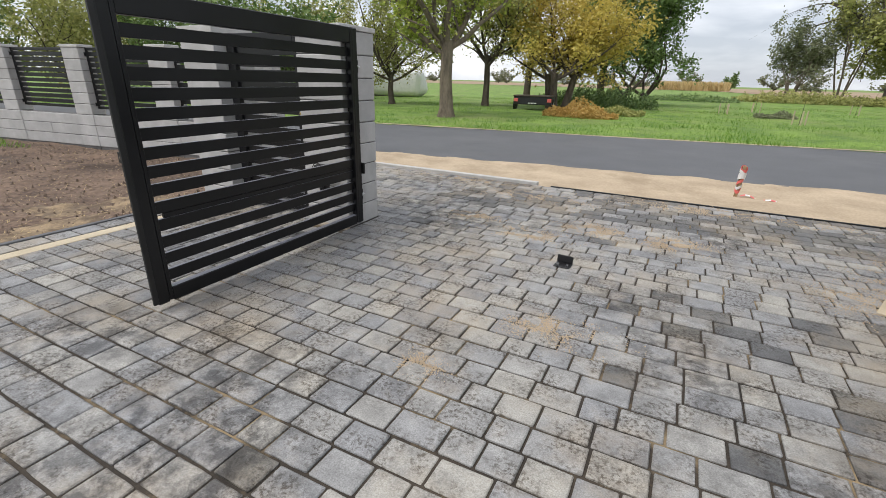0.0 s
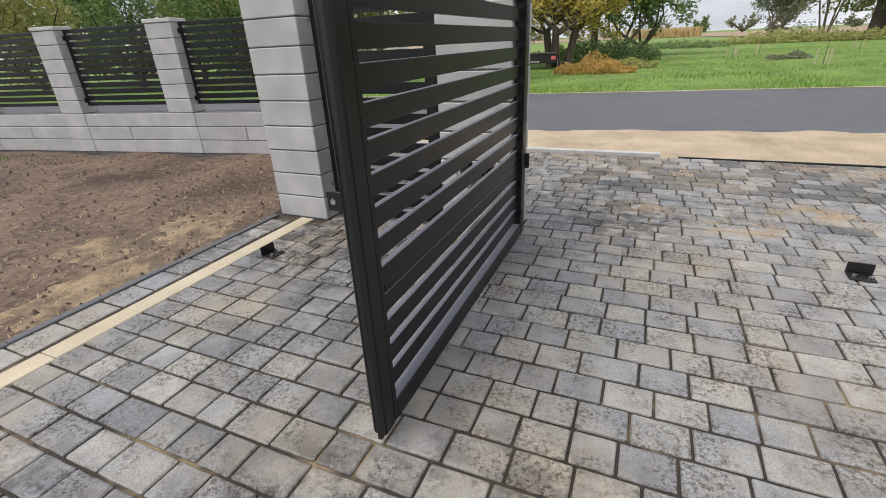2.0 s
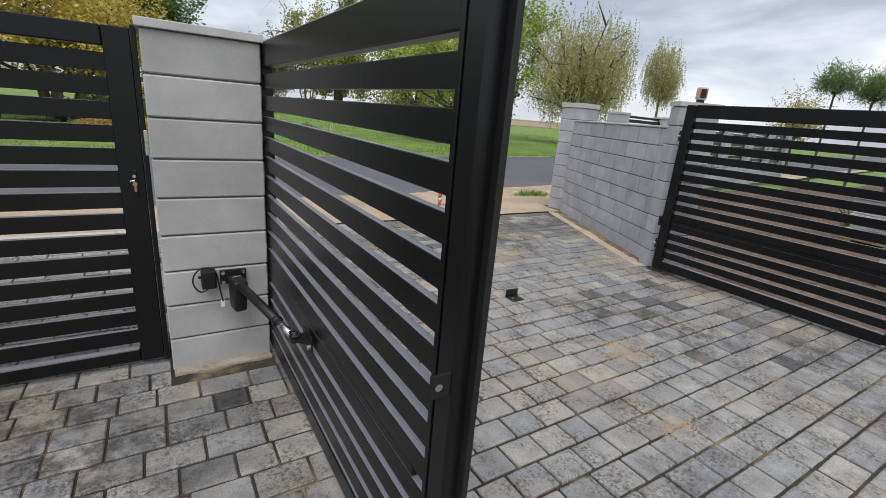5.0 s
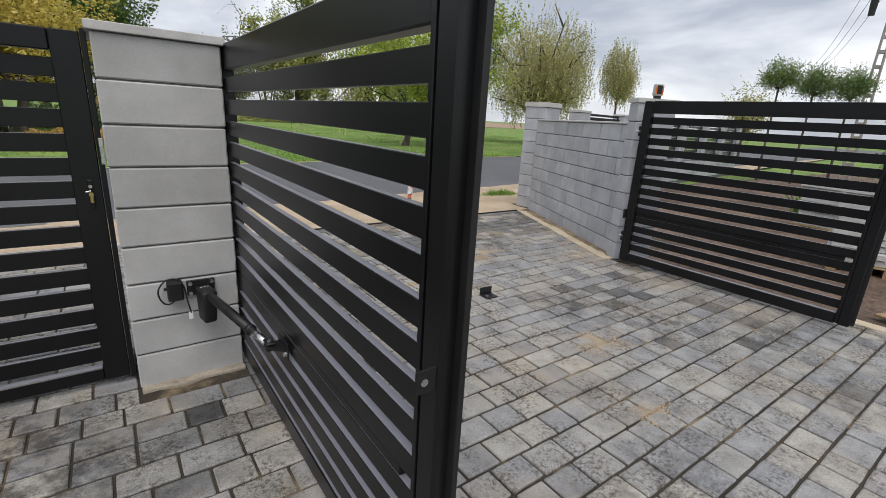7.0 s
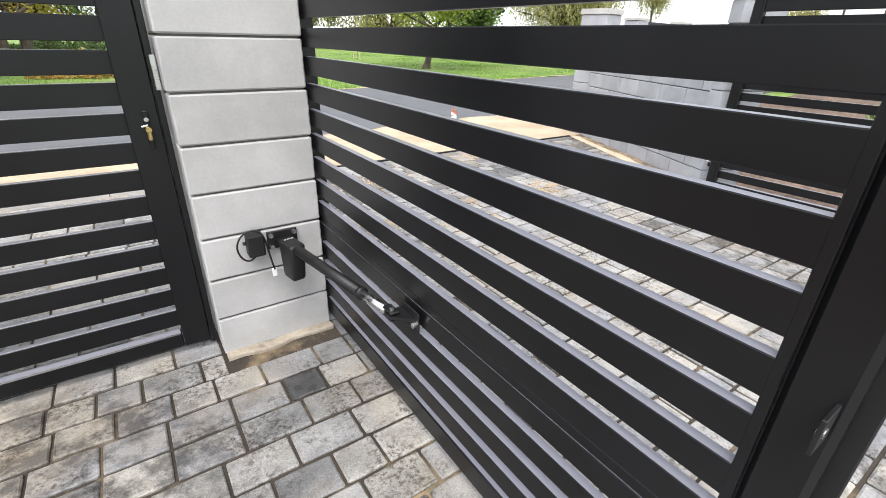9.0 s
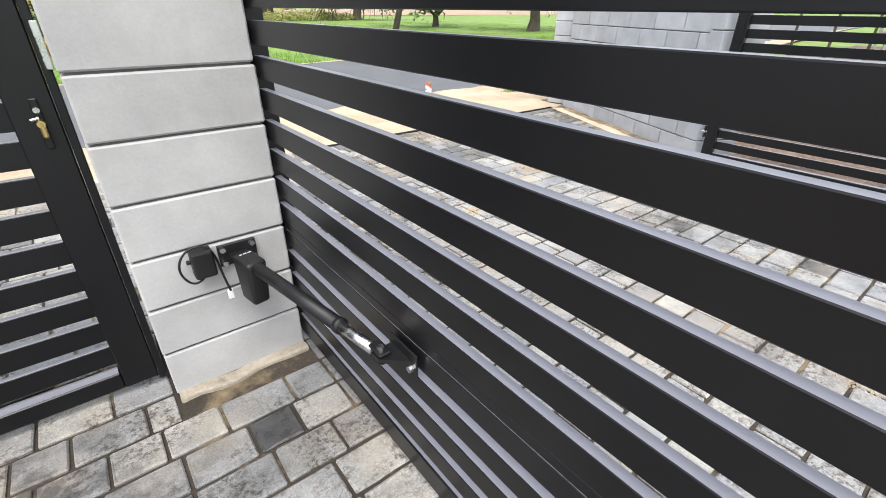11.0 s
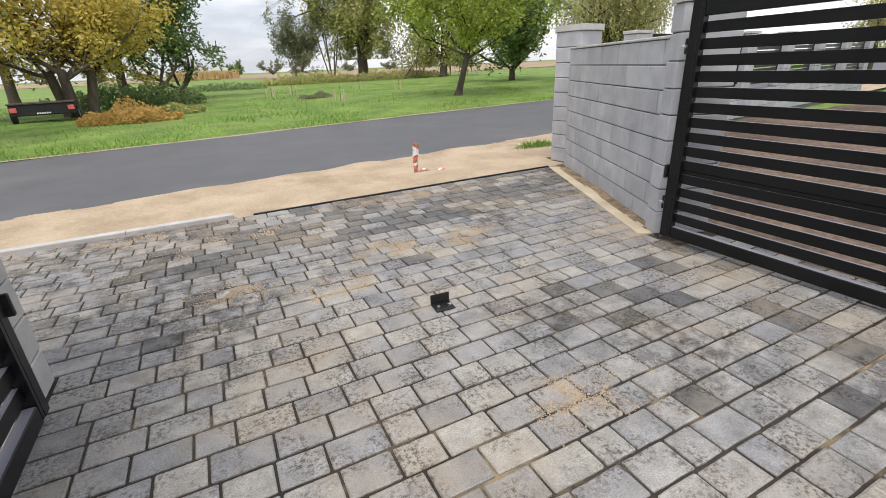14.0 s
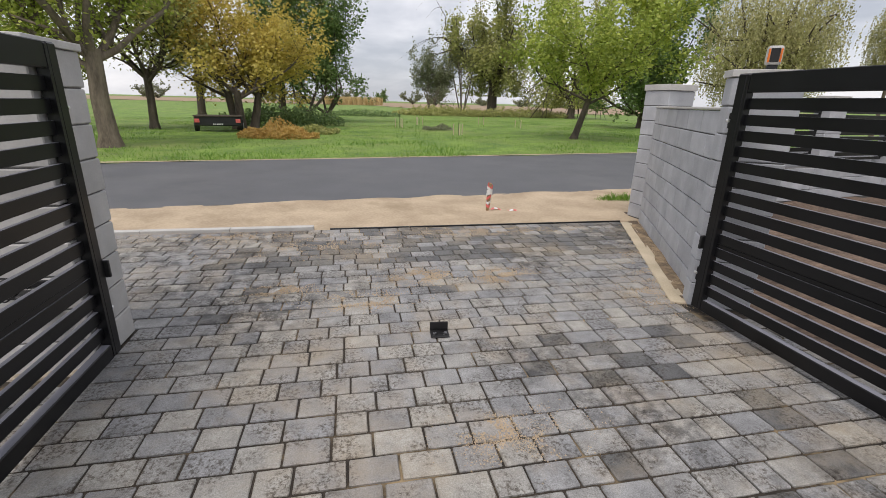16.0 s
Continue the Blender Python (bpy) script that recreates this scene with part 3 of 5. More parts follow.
# ---- gate opener ----
def gate_opener(plate_at, foot_at):
    """A piston arm: wall plate, junction box with a cable loop, motor housing, tube, chrome rod and fork."""
    px, py, pz = plate_at
    g = empty("gate_opener", pose(px, py, pz), "black electric gate arm with chrome rod, bolted to the pillar", "gate opener")
    f = Vector(foot_at) - Vector(plate_at)
    bm = bmesh.new()
    box(bm, -0.065, 0.065, -0.012, 0.0, -0.04, 0.04, bev=0.002)
    box(bm, -0.03, 0.03, -0.09, -0.012, -0.006, 0.006, bev=0.001)
    wall_plate = part("wall_plate", bm, M_PLASTIC, g, "black steel bracket")
    for x in (-0.05, 0.05):
        for z in (-0.026, 0.026):
            bm = bmesh.new()
            rod(bm, (x, -0.026, z), (x, -0.012, z), 0.010, 6)
            part("bolt", bm, M_STEEL, wall_plate, "bright hex bolt")
    bm = bmesh.new()
    box(bm, -0.155, -0.085, -0.055, 0.0, -0.045, 0.055, bev=0.008, seg=2)
    box(bm, -0.168, -0.155, -0.03, -0.015, 0.01, 0.022, bev=0.002)
    part("junction_box", bm, M_PLASTIC, g, "small black junction box")
    pts = [Vector((-0.125, -0.035, -0.045)), Vector((-0.155, -0.035, -0.075)), Vector((-0.19, -0.035, -0.04)), Vector((-0.2, -0.035, 0.02)), Vector((-0.16, -0.035, 0.075)), Vector((-0.1, -0.038, 0.072)), Vector((-0.075, -0.04, 0.02)), Vector((-0.072, -0.045, -0.06)), Vector((-0.06, -0.05, -0.12))]
    cu = bpy.data.curves.new("cable", "CURVE")
    cu.dimensions, cu.bevel_depth, cu.bevel_resolution, cu.resolution_u = "3D", 0.004, 2, 8
    sp = cu.splines.new("NURBS")
    sp.points.add(len(pts) - 1)
    for c, v in zip(sp.points, pts):
        c.co = (*v, 1)
    sp.use_endpoint_u, sp.order_u = True, 4
    cable = new("cable", bpy.data.meshes.new_from_object(bpy.data.objects.new("cable_curve", cu)))
    cable.data.materials.append(M_PLASTIC)
    cable.parent = g
    bm = bmesh.new()
    box(bm, -0.072, -0.052, -0.05, -0.044, -0.155, -0.115, bev=0.002)
    part("cable_tag", bm, M_WHITE, g, "white cable tag")
    start = Vector((0.0, -0.07, 0.0))
    d = (f - Vector((0.05, 0.0, 0)) - start).normalized()
    reach = (f - Vector((0.05, 0.0, 0)) - start).length
    turn = d.to_track_quat("Y", "Z").to_matrix().to_4x4()
    bm = bmesh.new()
    vs = box(bm, -0.036, 0.036, -0.01, 0.10, -0.15, 0.024, bev=0.014, seg=3)
    for v in bm.verts:
        if v.co.z < -0.06:
            v.co.y = 0.045 + (v.co.y - 0.045) * 0.8
            v.co.x *= 0.86
    bmesh.ops.transform(bm, matrix=Matrix.Translation(start) @ turn, verts=bm.verts)
    housing = part("motor_housing", bm, M_PLASTIC, g, "tapered black motor housing", True)
    bm = bmesh.new()
    for i, w in enumerate((0.012, 0.012, 0.010)):
        box(bm, -0.024 + i * 0.016, -0.024 + i * 0.016 + w, 0.012, 0.019, 0.0242, 0.0248)
    bmesh.ops.transform(bm, matrix=Matrix.Translation(start) @ turn, verts=bm.verts)
    part("maker_mark", bm, M_CAP, housing, "small pale maker's mark drawn as bars")
    bm = bmesh.new()
    rod(bm, start + d * 0.08, start + d * (reach * 0.76), 0.022, 20)
    rod(bm, start + d * (reach * 0.745), start + d * (reach * 0.77), 0.0245, 20)
    part("tube", bm, M_PLASTIC, g, "round black piston tube", True)
    bm = bmesh.new()
    rod(bm, start + d * (reach * 0.76), start + d * (reach * 0.96), 0.0165, 20)
    part("piston_rod", bm, M_STEEL, g, "chromed piston rod", True)
    e = start + d * reach
    bm = bmesh.new()
    box(bm, e.x - 0.018, e.x + 0.018, e.y - 0.025, e.y + 0.038, e.z + 0.010, e.z + 0.018, bev=0.004)
    box(bm, e.x - 0.018, e.x + 0.018, e.y - 0.025, e.y + 0.038, e.z - 0.018, e.z - 0.010, bev=0.004)
    box(bm, e.x - 0.018, e.x + 0.018, e.y + 0.028, e.y + 0.038, e.z - 0.013, e.z + 0.013, bev=0.002)
    fork = part("fork", bm, M_PLASTIC, g, "black rod fork")
    bm = bmesh.new()
    rod(bm, (e.x, e.y, e.z + 0.017), (e.x, e.y, e.z + 0.027), 0.010, 6)
    part("pivot_bolt", bm, M_STEEL, fork, "bright pivot bolt")
    bm = bmesh.new()
    box(bm, f.x - 0.006, f.x, f.y - 0.10, f.y + 0.03, f.z - 0.035, f.z + 0.035, bev=0.002)
    v = [bm.verts.new((x, y, z)) for z in (f.z - 0.006, f.z + 0.006) for x, y in ((f.x - 0.005, f.y - 0.08), (f.x - 0.005, f.y + 0.02), (e.x - 0.02, e.y + 0.015), (e.x - 0.02, e.y - 0.02))]
    for q in ((0, 1, 2, 3), (7, 6, 5, 4), (0, 4, 5, 1), (1, 5, 6, 2), (2, 6, 7, 3), (3, 7, 4, 0)):
        bm.faces.new([v[i] for i in q])
    bmesh.ops.recalc_face_normals(bm, faces=bm.faces)
    lb = part("leaf_bracket", bm, M_PLASTIC, g, "black angle bracket on the leaf")
    bm = bmesh.new()
    rod(bm, (f.x - 0.018, f.y - 0.08, f.z - 0.015), (f.x - 0.006, f.y - 0.08, f.z - 0.015), 0.010, 6)
    part("bolt", bm, M_STEEL, lb, "bright hex bolt")
    return g


gate_opener((-2.792, 3.318, 0.515), (-2.603, 2.55, 0.49))


def gate_stop(m):
    """An angle bracket screwed to the ground."""
    g = empty("gate_stop", m, "black steel gate stop screwed to the paving", "gate stop", "gate stops")
    boxpart("base_plate", (-0.062, 0.062, -0.06, 0.045, 0.0, 0.007), M_PLASTIC, g, bev=0.002)
    boxpart("upright", (-0.062, 0.062, 0.038, 0.045, 0.007, 0.068), M_PLASTIC, g, bev=0.003)
    for x in (-0.035, 0.035):
        bm = bmesh.new()
        rod(bm, (x, -0.025, 0.008), (x, -0.025, 0.022), 0.012, 6)
        part("bolt", bm, M_STEEL, g, "bright anchor bolt")
    return g


def mortar_collar(name, x0, x1, y0, y1, label):
    """Cement and sand left round a pillar's foot."""
    bm = bmesh.new()
    box(bm, x0, x1, y0, y1, -0.05, 0.010, bev=0.004)
    bmesh.ops.subdivide_edges(bm, edges=bm.edges, cuts=6, use_grid_fill=True)
    for vtx in bm.verts:
        k = noise.noise(vtx.co * 14)
        vtx.co += Vector((0.008 * k, 0.03 * min(0.2, noise.noise(vtx.co * 7 + Vector((3, 0, 0)))), 0.004 * k))
    return tagged(link(name, bm, M_COLLAR, True), label, "mortar")


mortar_collar("mortar_collar", -3.11, -2.61, 3.274, 3.325, "sandy cement smeared along the pillar's foot")
gate_stop(pose(-0.62, 3.44, 0.002, 0, 0, -4))
gate_stop(pose(-4.12, 2.62, 0.002, 0, 0, 88))


# ---- warning lamp ----
def warning_lamp(m):
    g = empty("warning_lamp", m, "small dark flashing lamp with orange lens on the pillar cap", "lamp")
    boxpart("foot", (-0.03, 0.03, -0.03, 0.03, 0.0, 0.03), M_PLASTIC, g)
    bm = bmesh.new()
    box(bm, -0.045, 0.045, -0.04, 0.04, 0.03, 0.15, bev=0.014, seg=2)
    part("housing", bm, M_CAP, g, "pale grey weathered housing")
    for s in (-1, 1):
        boxpart("lens", (s * 0.034 - 0.006, s * 0.034 + 0.006, -0.047, -0.028, 0.045, 0.132), M_ORANGE, g, "orange light strip", bev=0.004)
    boxpart("front_panel", (-0.026, 0.026, -0.045, -0.028, 0.048, 0.135), M_PLASTIC, g, "dark front panel", bev=0.003)
    return g


warning_lamp(pose(1.67, 3.58, 1.757, 0, 0, -38))


# ---- street-side fence ----
def fence_run(x_from, x_to, material, facing):
    """Plinth, pillars and slatted panels along the road."""
    ang = math.degrees(math.atan(0.152))
    step = 1.98
    n = int(abs(x_to - x_from) / step)
    sgn = 1 if x_to > x_from else -1
    a, b = (x_from, fence_y(x_from)), (x_from + sgn * n * step, fence_y(x_from + sgn * n * step))
    if sgn < 0:
        a, b = b, a
    block_wall("fence_plinth", a, b, 0.24, 3, 1.98, material, "low pale grey block plinth of the street fence")
    for i in range(n + 1):
        x = x_from + sgn * i * step
        c = empty("fence_pillar", pose(x, fence_y(x), 0, 0, 0, ang), "pale grey smooth block fence pillar", "pillar", "fence pillars")
        me = block_mesh("block", 0.42, 0.26, COURSE - 0.008, material)
        bm = bmesh.new()
        box(bm, -0.20, 0.20, -0.115, 0.115, -0.05, 1.70)
        part("mortar_core", bm, M_MORTAR, c)
        for k in range(9):
            ob = new("block", me)
            ob.parent = c
            ob.location = (0, 0, k * COURSE)
        boxpart("cap", (-0.225, 0.225, -0.14, 0.14, 9 * COURSE - 0.003, 9 * COURSE + 0.045), M_CAP, c, bev=0.006)
        if i < n:
            xa = x + (0.225 if sgn > 0 else -step + 0.225)
            p = slat_leaf("fence_panel", pose(xa, fence_y(xa), 0, 0, 0, ang), 1.53, 0.67, 1.71, 11, "black slatted steel fence panel between pillars", "fence panel", "street fence panels", stile=0.03, thick=0.035, slot=0.024, rails=(0.05, 0.05), slat_deep=(-0.014, 0.014))
            for z in (0.75, 1.60):
                for xe in (-0.012, 1.53):
                    boxpart("bracket", (xe, xe + 0.012, -0.04, -0.0, z - 0.03, z + 0.03), M_PLASTIC, p, bev=0.002)


fence_run(-5.9, -21, M_BLOCK, -1)
fence_run(4.95, 18.5, M_BLOCK_DARK, 1)


# ---- edgings ----
def edging(name, p, q, width, length, label, material=M_EDGE, z=0.004):
    """A row of flat edging slabs end to end."""
    p, q = Vector((*p, 0)), Vector((*q, 0))
    d = q - p
    g = empty(name, Matrix.Translation(p) @ Matrix.Rotation(math.atan2(d.y, d.x), 4, "Z"), label, "kerb", kind="structure")
    n = max(1, round(d.length / length))
    sl = d.length / n
    me = block_mesh("slab", sl - 0.004, width, 0.09, material, 0.004)
    for i in range(n):
        ob = new("slab", me)
        ob.parent = g
        ob.location = ((i + 0.5) * sl, random.uniform(-1, 1) * 0.003, z - 0.09)
    return g


edging("edging_left", (-4.355, 3.30), (-4.355, -8.5), 0.13, 1.0, "beige concrete edging strip in the paving")
edging("edging_left_outer", (-4.68, 3.28), (-4.68, -8.5), 0.05, 1.0, "dark thin concrete kerb against the soil", M_ASPHALT, 0.012)
edging("edging_right", (1.80, 1.62), (1.80, -8.5), 0.13, 1.0, "beige concrete edging strip in the paving")
edging("edging_splay", (1.40, 3.66), (2.46, 6.12), 0.14, 1.0, "beige concrete edging strip along the splayed wall")
rough_sheet("soil_strip", 0, 1, 0, 1, 0.05, 0.004, 0.012, M_SANDY_SOIL, "sandy soil strip between edging and splayed wall", "soil", scale=6.0,
            inside=lambda u, v: (1.46 + 1.06 * u + 0.14 * v, 3.72 + 2.44 * u))
edging("edging_front_a", (-5.4, 6.225), (-1.64, 6.225), 0.09, 1.0, "pale concrete edging slab half buried in sand", M_CAP, 0.034)
# black strip added in place of the shadow along the raised front edge
edging("edging_front_b", (-1.45, 6.185), (2.42, 6.185), 0.022, 1.0, "thin dark strip drawn for the shadow of the raised paving edge", M_PLASTIC, 0.012)


# ---- marker stake ----
def marker_stake(m):
    g = empty("marker_stake", m, "short wooden stake wrapped in red and white tape", "stake")
    boxpart("post", (-0.02, 0.02, -0.02, 0.02, -0.1, 0.42), M_WOOD, g)
    rnd = random.Random(4)
    for i in range(7):
        bm = bmesh.new()
        z = 0.09 + i * 0.045 + rnd.uniform(-0.012, 0.012)
        rr = 0.027 + 0.016 * rnd.random()
        ring = []
        for k in range(10):
            a = k / 10 * math.tau
            ring.append((rr * math.cos(a) * 1.1, rr * math.sin(a) * 1.1, z + 0.025 * math.sin(a + i) + 0.006 * rnd.random()))
        lo, hi = [bm.verts.new(v) for v in ring], [bm.verts.new((v[0] * 1.08, v[1] * 1.08, v[2] + 0.042)) for v in ring]
        for k in range(10):
            bm.faces.new((lo[k], lo[(k + 1) % 10], hi[(k + 1) % 10], hi[k]))
        red = (i * 5) % 7 in (0, 2, 3)
        part("tape_wrap", bm, M_RED if red else M_WHITE, g, "red tape" if red else "white tape")
    for i in range(8):
        bm = bmesh.new()
        a0, a1 = i * 0.055, (i + 1) * 0.055
        f = lambda s: Vector((0.05 + s, -0.02 + 0.04 * math.sin(s * 14), 0.035 + 0.018 * math.sin(s * 23)))
        vs = [bm.verts.new(f(a0) + Vector((0, -0.022, 0))), bm.verts.new(f(a1) + Vector((0, -0.022, 0.004))), bm.verts.new(f(a1) + Vector((0.004, 0.024, 0.012))), bm.verts.new(f(a0) + Vector((0.004, 0.024, 0.01)))]
        bm.faces.new(vs)
        part("tape_tail", bm, M_WHITE if i % 2 else M_RED, g, "white tape" if i % 2 else "red tape")
    return g


marker_stake(pose(0.775, 7.04, -0.03, 0, 4, 0))


# ---- trees and shrubs ----
def tube(verts, faces, pts, radii, sides=6):
    base = len(verts)
    for i, (p, r) in enumerate(zip(pts, radii)):
        d = (pts[min(i + 1, len(pts) - 1)] - pts[max(i - 1, 0)]).normalized()
        u = d.orthogonal().normalized()
        w = d.cross(u)
        for k in range(sides):
            a = math.tau * k / sides
            verts.append(p + (u * math.cos(a) + w * math.sin(a)) * r)
    for i in range(len(pts) - 1):
        for k in range(sides):
            a, b = base + i * sides + k, base + i * sides + (k + 1) % sides
            faces.append((a, b, b + sides, a + sides))


def tree(at, height, spread, trunk_r, seed, leaf, label, fork=0.3, trunks=1, lean=(0.0, 0.0), bark=M_BARK, leaves=4200, leaf_size=0.17, droop=0.0, base=0.28, name="tree", limbs=7, clump=0.16, top_heavy=0.0):
    """A tapered trunk that forks into limbs and twigs, and a crown of many small leaves in clumps along them."""
    rnd = random.Random(seed)
    g = empty(name, pose(at[0], at[1], -0.08), label, "tree" if name != "shrub" else "shrub")
    verts, faces, tips = [], [], []

    def limb(p, d, length, r, level):
        pts, rad = [p.copy()], [r]
        n = 5
        for i in range(n):
            d = (d + Vector((rnd.gauss(0, 0.16), rnd.gauss(0, 0.16), rnd.gauss(0.05, 0.10) - droop * 0.16 * level))).normalized()
            p = p + d * (length / n)
            pts.append(p.copy())
            rad.append(r * (1 - 0.72 * (i + 1) / n))
            if level >= 1:
                tips.append((p.copy(), level))
        tube(verts, faces, pts, rad, 7 if level == 0 else 4)
        if level < 3:
            for i in range(limbs - level * 2):
                q = rnd.randint(1 if level else 2, n)
                side = Vector((rnd.gauss(0, 1), rnd.gauss(0, 1), rnd.gauss(0.25, 0.45)))
                nd = (d * 0.55 + side.normalized() * 0.95).normalized()
                limb(pts[q], nd, length * rnd.uniform(0.45, 0.72), rad[q] * 0.62, level + 1)

    for k in range(trunks):
        a = math.tau * k / max(trunks, 1) + 0.5
        off = Vector((math.cos(a), math.sin(a), 0)) * (trunk_r * 2.2 if trunks > 1 else 0)
        d = Vector((lean[0] + (0.22 * math.cos(a) if trunks > 1 else 0), lean[1] + (0.22 * math.sin(a) if trunks > 1 else 0), 1)).normalized()
        th = height * base
        p0, p1 = off, off + d * th
        pts = [p0, p0.lerp(p1, 0.15), p0.lerp(p1, 0.5) + Vector((rnd.gauss(0, 0.05), rnd.gauss(0, 0.05), 0)), p1]
        tube(verts, faces, pts, [trunk_r * 1.5, trunk_r * 1.05, trunk_r * 0.92, trunk_r * 0.8], 10)
        for j in range(limbs if trunks == 1 else max(3, limbs - 3)):
            az = math.tau * j / limbs + rnd.uniform(-0.4, 0.4)
            up = rnd.uniform(0.55, 1.6)
            nd = Vector((math.cos(az) * spread / height * 2.0, math.sin(az) * spread / height * 2.0, up)) + Vector((lean[0], lean[1], 0)) * 0.5
            limb(pts[2].lerp(pts[3], rnd.uniform(0.5, 1.0)), nd.normalized(), (height - th) * rnd.uniform(0.5, 0.75), trunk_r * 0.5, 1)
    th = height * base
    rs = sorted(math.hypot(t[0].x - lean[0] * t[0].z, t[0].y - lean[1] * t[0].z) for t in tips)
    kr = spread / 2 / rs[int(len(rs) * 0.93)]
    kz = (height - th) / max(t[0].z - th for t in tips)

    def settle(v):
        if v.z <= th:
            return v
        f = min(1.0, (v.z - th) / (0.25 * height))
        k = 1 + (kr - 1) * f
        ax, ay = lean[0] * v.z, lean[1] * v.z
        return Vector((ax + (v.x - ax) * k, ay + (v.y - ay) * k, th + (v.z - th) * kz))

    verts = [settle(v) for v in verts]
    tips = [(settle(t[0]), t[1]) for t in tips]
    tk = raw("trunk", [tuple(v) for v in verts], faces, bark, True)
    tk.parent = g
    lv, lf = [], []
    n = len(tips)
    for i in range(leaves):
        p, lev = tips[rnd.randrange(n)]
        c = Vector((p.x, p.y, p.z)) + Vector((rnd.gauss(0, clump), rnd.gauss(0, clump), rnd.gauss(0, clump) - droop * abs(rnd.gauss(0, 0.8)))) * (spread / 5.0)
        if c.z < height * base * 0.55 or c.z > height * 1.03 or math.hypot(c.x - lean[0] * c.z, c.y - lean[1] * c.z) > spread * rnd.uniform(0.5, 0.62):
            continue
        s = leaf_size * rnd.uniform(0.55, 1.3)
        u = Vector((rnd.gauss(0, 1), rnd.gauss(0, 1), rnd.gauss(0, 0.6) - droop)).normalized()
        w = u.cross(Vector((rnd.gauss(0, 1), rnd.gauss(0, 1), rnd.gauss(0, 1)))).normalized()
        b = len(lv)
        lv += [tuple(c - u * s * 0.6), tuple(c + w * s * 0.32), tuple(c + u * s * 0.6), tuple(c - w * s * 0.32)]
        lf.append((b, b + 1, b + 2, b + 3))
    cr = raw("crown", lv, lf, leaf)
    cr.parent = g
    return g


def headed_tree(at, height, width, head, trunk_r, seed, leaf, label, sprays, size, hang, bark=M_BARK, twigs=10):
    """A clear stem, limbs that fan into a full head, and sprays of small leaves, upright or hanging in strands."""
    r = random.Random(seed)
    g = empty("tree", pose(at[0], at[1], -0.08), label, "tree")
    verts, faces, ends = [], [], []
    zc, rz, rw = (height + head) / 2, (height - head) / 2, width / 2
    fork = Vector((0, 0, head + 0.22 * rz))
    tube(verts, faces, [Vector((0, 0, 0)), Vector((trunk_r * 0.4, 0, fork.z * 0.4)), fork], [trunk_r * 1.4, trunk_r, trunk_r * 0.8], 9)
    for k in range(twigs):
        az, up = math.tau * k * 0.382 + r.uniform(-0.3, 0.3), -0.55 + 1.45 * k / (twigs - 1)
        flat = math.sqrt(max(0.05, 1 - up * up))
        tip = Vector((math.cos(az) * rw * flat, math.sin(az) * rw * flat, zc + up * rz)) * 1.0
        tip = fork.lerp(tip, 0.86)
        mid = fork.lerp(tip, 0.5) + Vector((r.gauss(0, 0.05), r.gauss(0, 0.05), 0.10)) * rw
        tube(verts, faces, [fork, mid, tip], [trunk_r * 0.5, trunk_r * 0.28, trunk_r * 0.08], 5)
        ends += [mid, tip, mid.lerp(tip, 0.5)]
        for j in range(4):
            q = mid.lerp(tip, r.random())
            t2 = q + Vector((r.gauss(0, 0.2), r.gauss(0, 0.2), r.gauss(0.05, 0.15))) * rw
            tube(verts, faces, [q, q.lerp(t2, 0.5), t2], [trunk_r * 0.2, trunk_r * 0.12, trunk_r * 0.05], 4)
            ends.append(t2)
    tk = raw("trunk", [tuple(v) for v in verts], faces, bark, True)
    tk.parent = g
    lv, lf = [], []
    for _ in range(sprays):
        e = r.choice(ends)
        spread = 0.20 if hang else 0.14
        c = e + Vector((r.gauss(0, spread) * rw, r.gauss(0, spread) * rw, r.gauss(0, 0.15) * rz))
        d = Vector((c.x / rw, c.y / rw, (c.z - zc) / rz))
        c.z += hang * size * 6
        if d.length > 1.0 + 0.28 * noise.noise((d.x * 2.5 + seed, d.y * 2.5, d.z * 2.5)):
            continue
        way = Vector((r.gauss(0, 1), r.gauss(0, 1), r.gauss(0.3, 1))).normalized().lerp(Vector((0, 0, -1)), hang).normalized()
        for k in range(9 if hang > 0.5 else 6):
            c = c + way * size * 1.25 + Vector((r.gauss(0, 0.3), r.gauss(0, 0.3), r.gauss(0, 0.3))) * size
            q = size * r.uniform(0.6, 1.2)
            u = (way + Vector((r.gauss(0, 0.6), r.gauss(0, 0.6), r.gauss(0, 0.5)))).normalized()
            w = u.cross(Vector((r.gauss(0, 1), r.gauss(0, 1), r.gauss(0, 1)))).normalized()
            b = len(lv)
            lv += [tuple(c - u * q * 0.7), tuple(c + w * q * 0.36), tuple(c + u * q * 0.7), tuple(c - w * q * 0.36)]
            lf.append((b, b + 1, b + 2, b + 3))
    cr = raw("crown", lv, lf, leaf)
    cr.parent = g
    return g


# opposite the gate, from the west to the east
tree((-8.22, 16.24), 8.4, 5.6, 0.26, 11, M_LEAF_FRESH, "pollarded tree with a pale knotted trunk and yellowing leaves", bark=M_BARK_PALE, base=0.33, leaves=14000, leaf_size=0.13)
tree((-14.56, 22.02), 8.0, 6.5, 0.16, 12, M_LEAF_OLIVE, "spreading olive-green fruit tree", leaves=12000, base=0.2, leaf_size=0.14)
tree((-10.05, 24.55), 9.5, 6.0, 0.18, 13, M_LEAF_OLIVE, "olive-green tree turning yellow", leaves=13000, leaf_size=0.14)
tree((-10.02, 31.82), 13.0, 4.0, 0.22, 14, M_LEAF_GREEN, "tall thin-trunked tree with sparse leaves", base=0.4, leaves=4500, leaf_size=0.18)
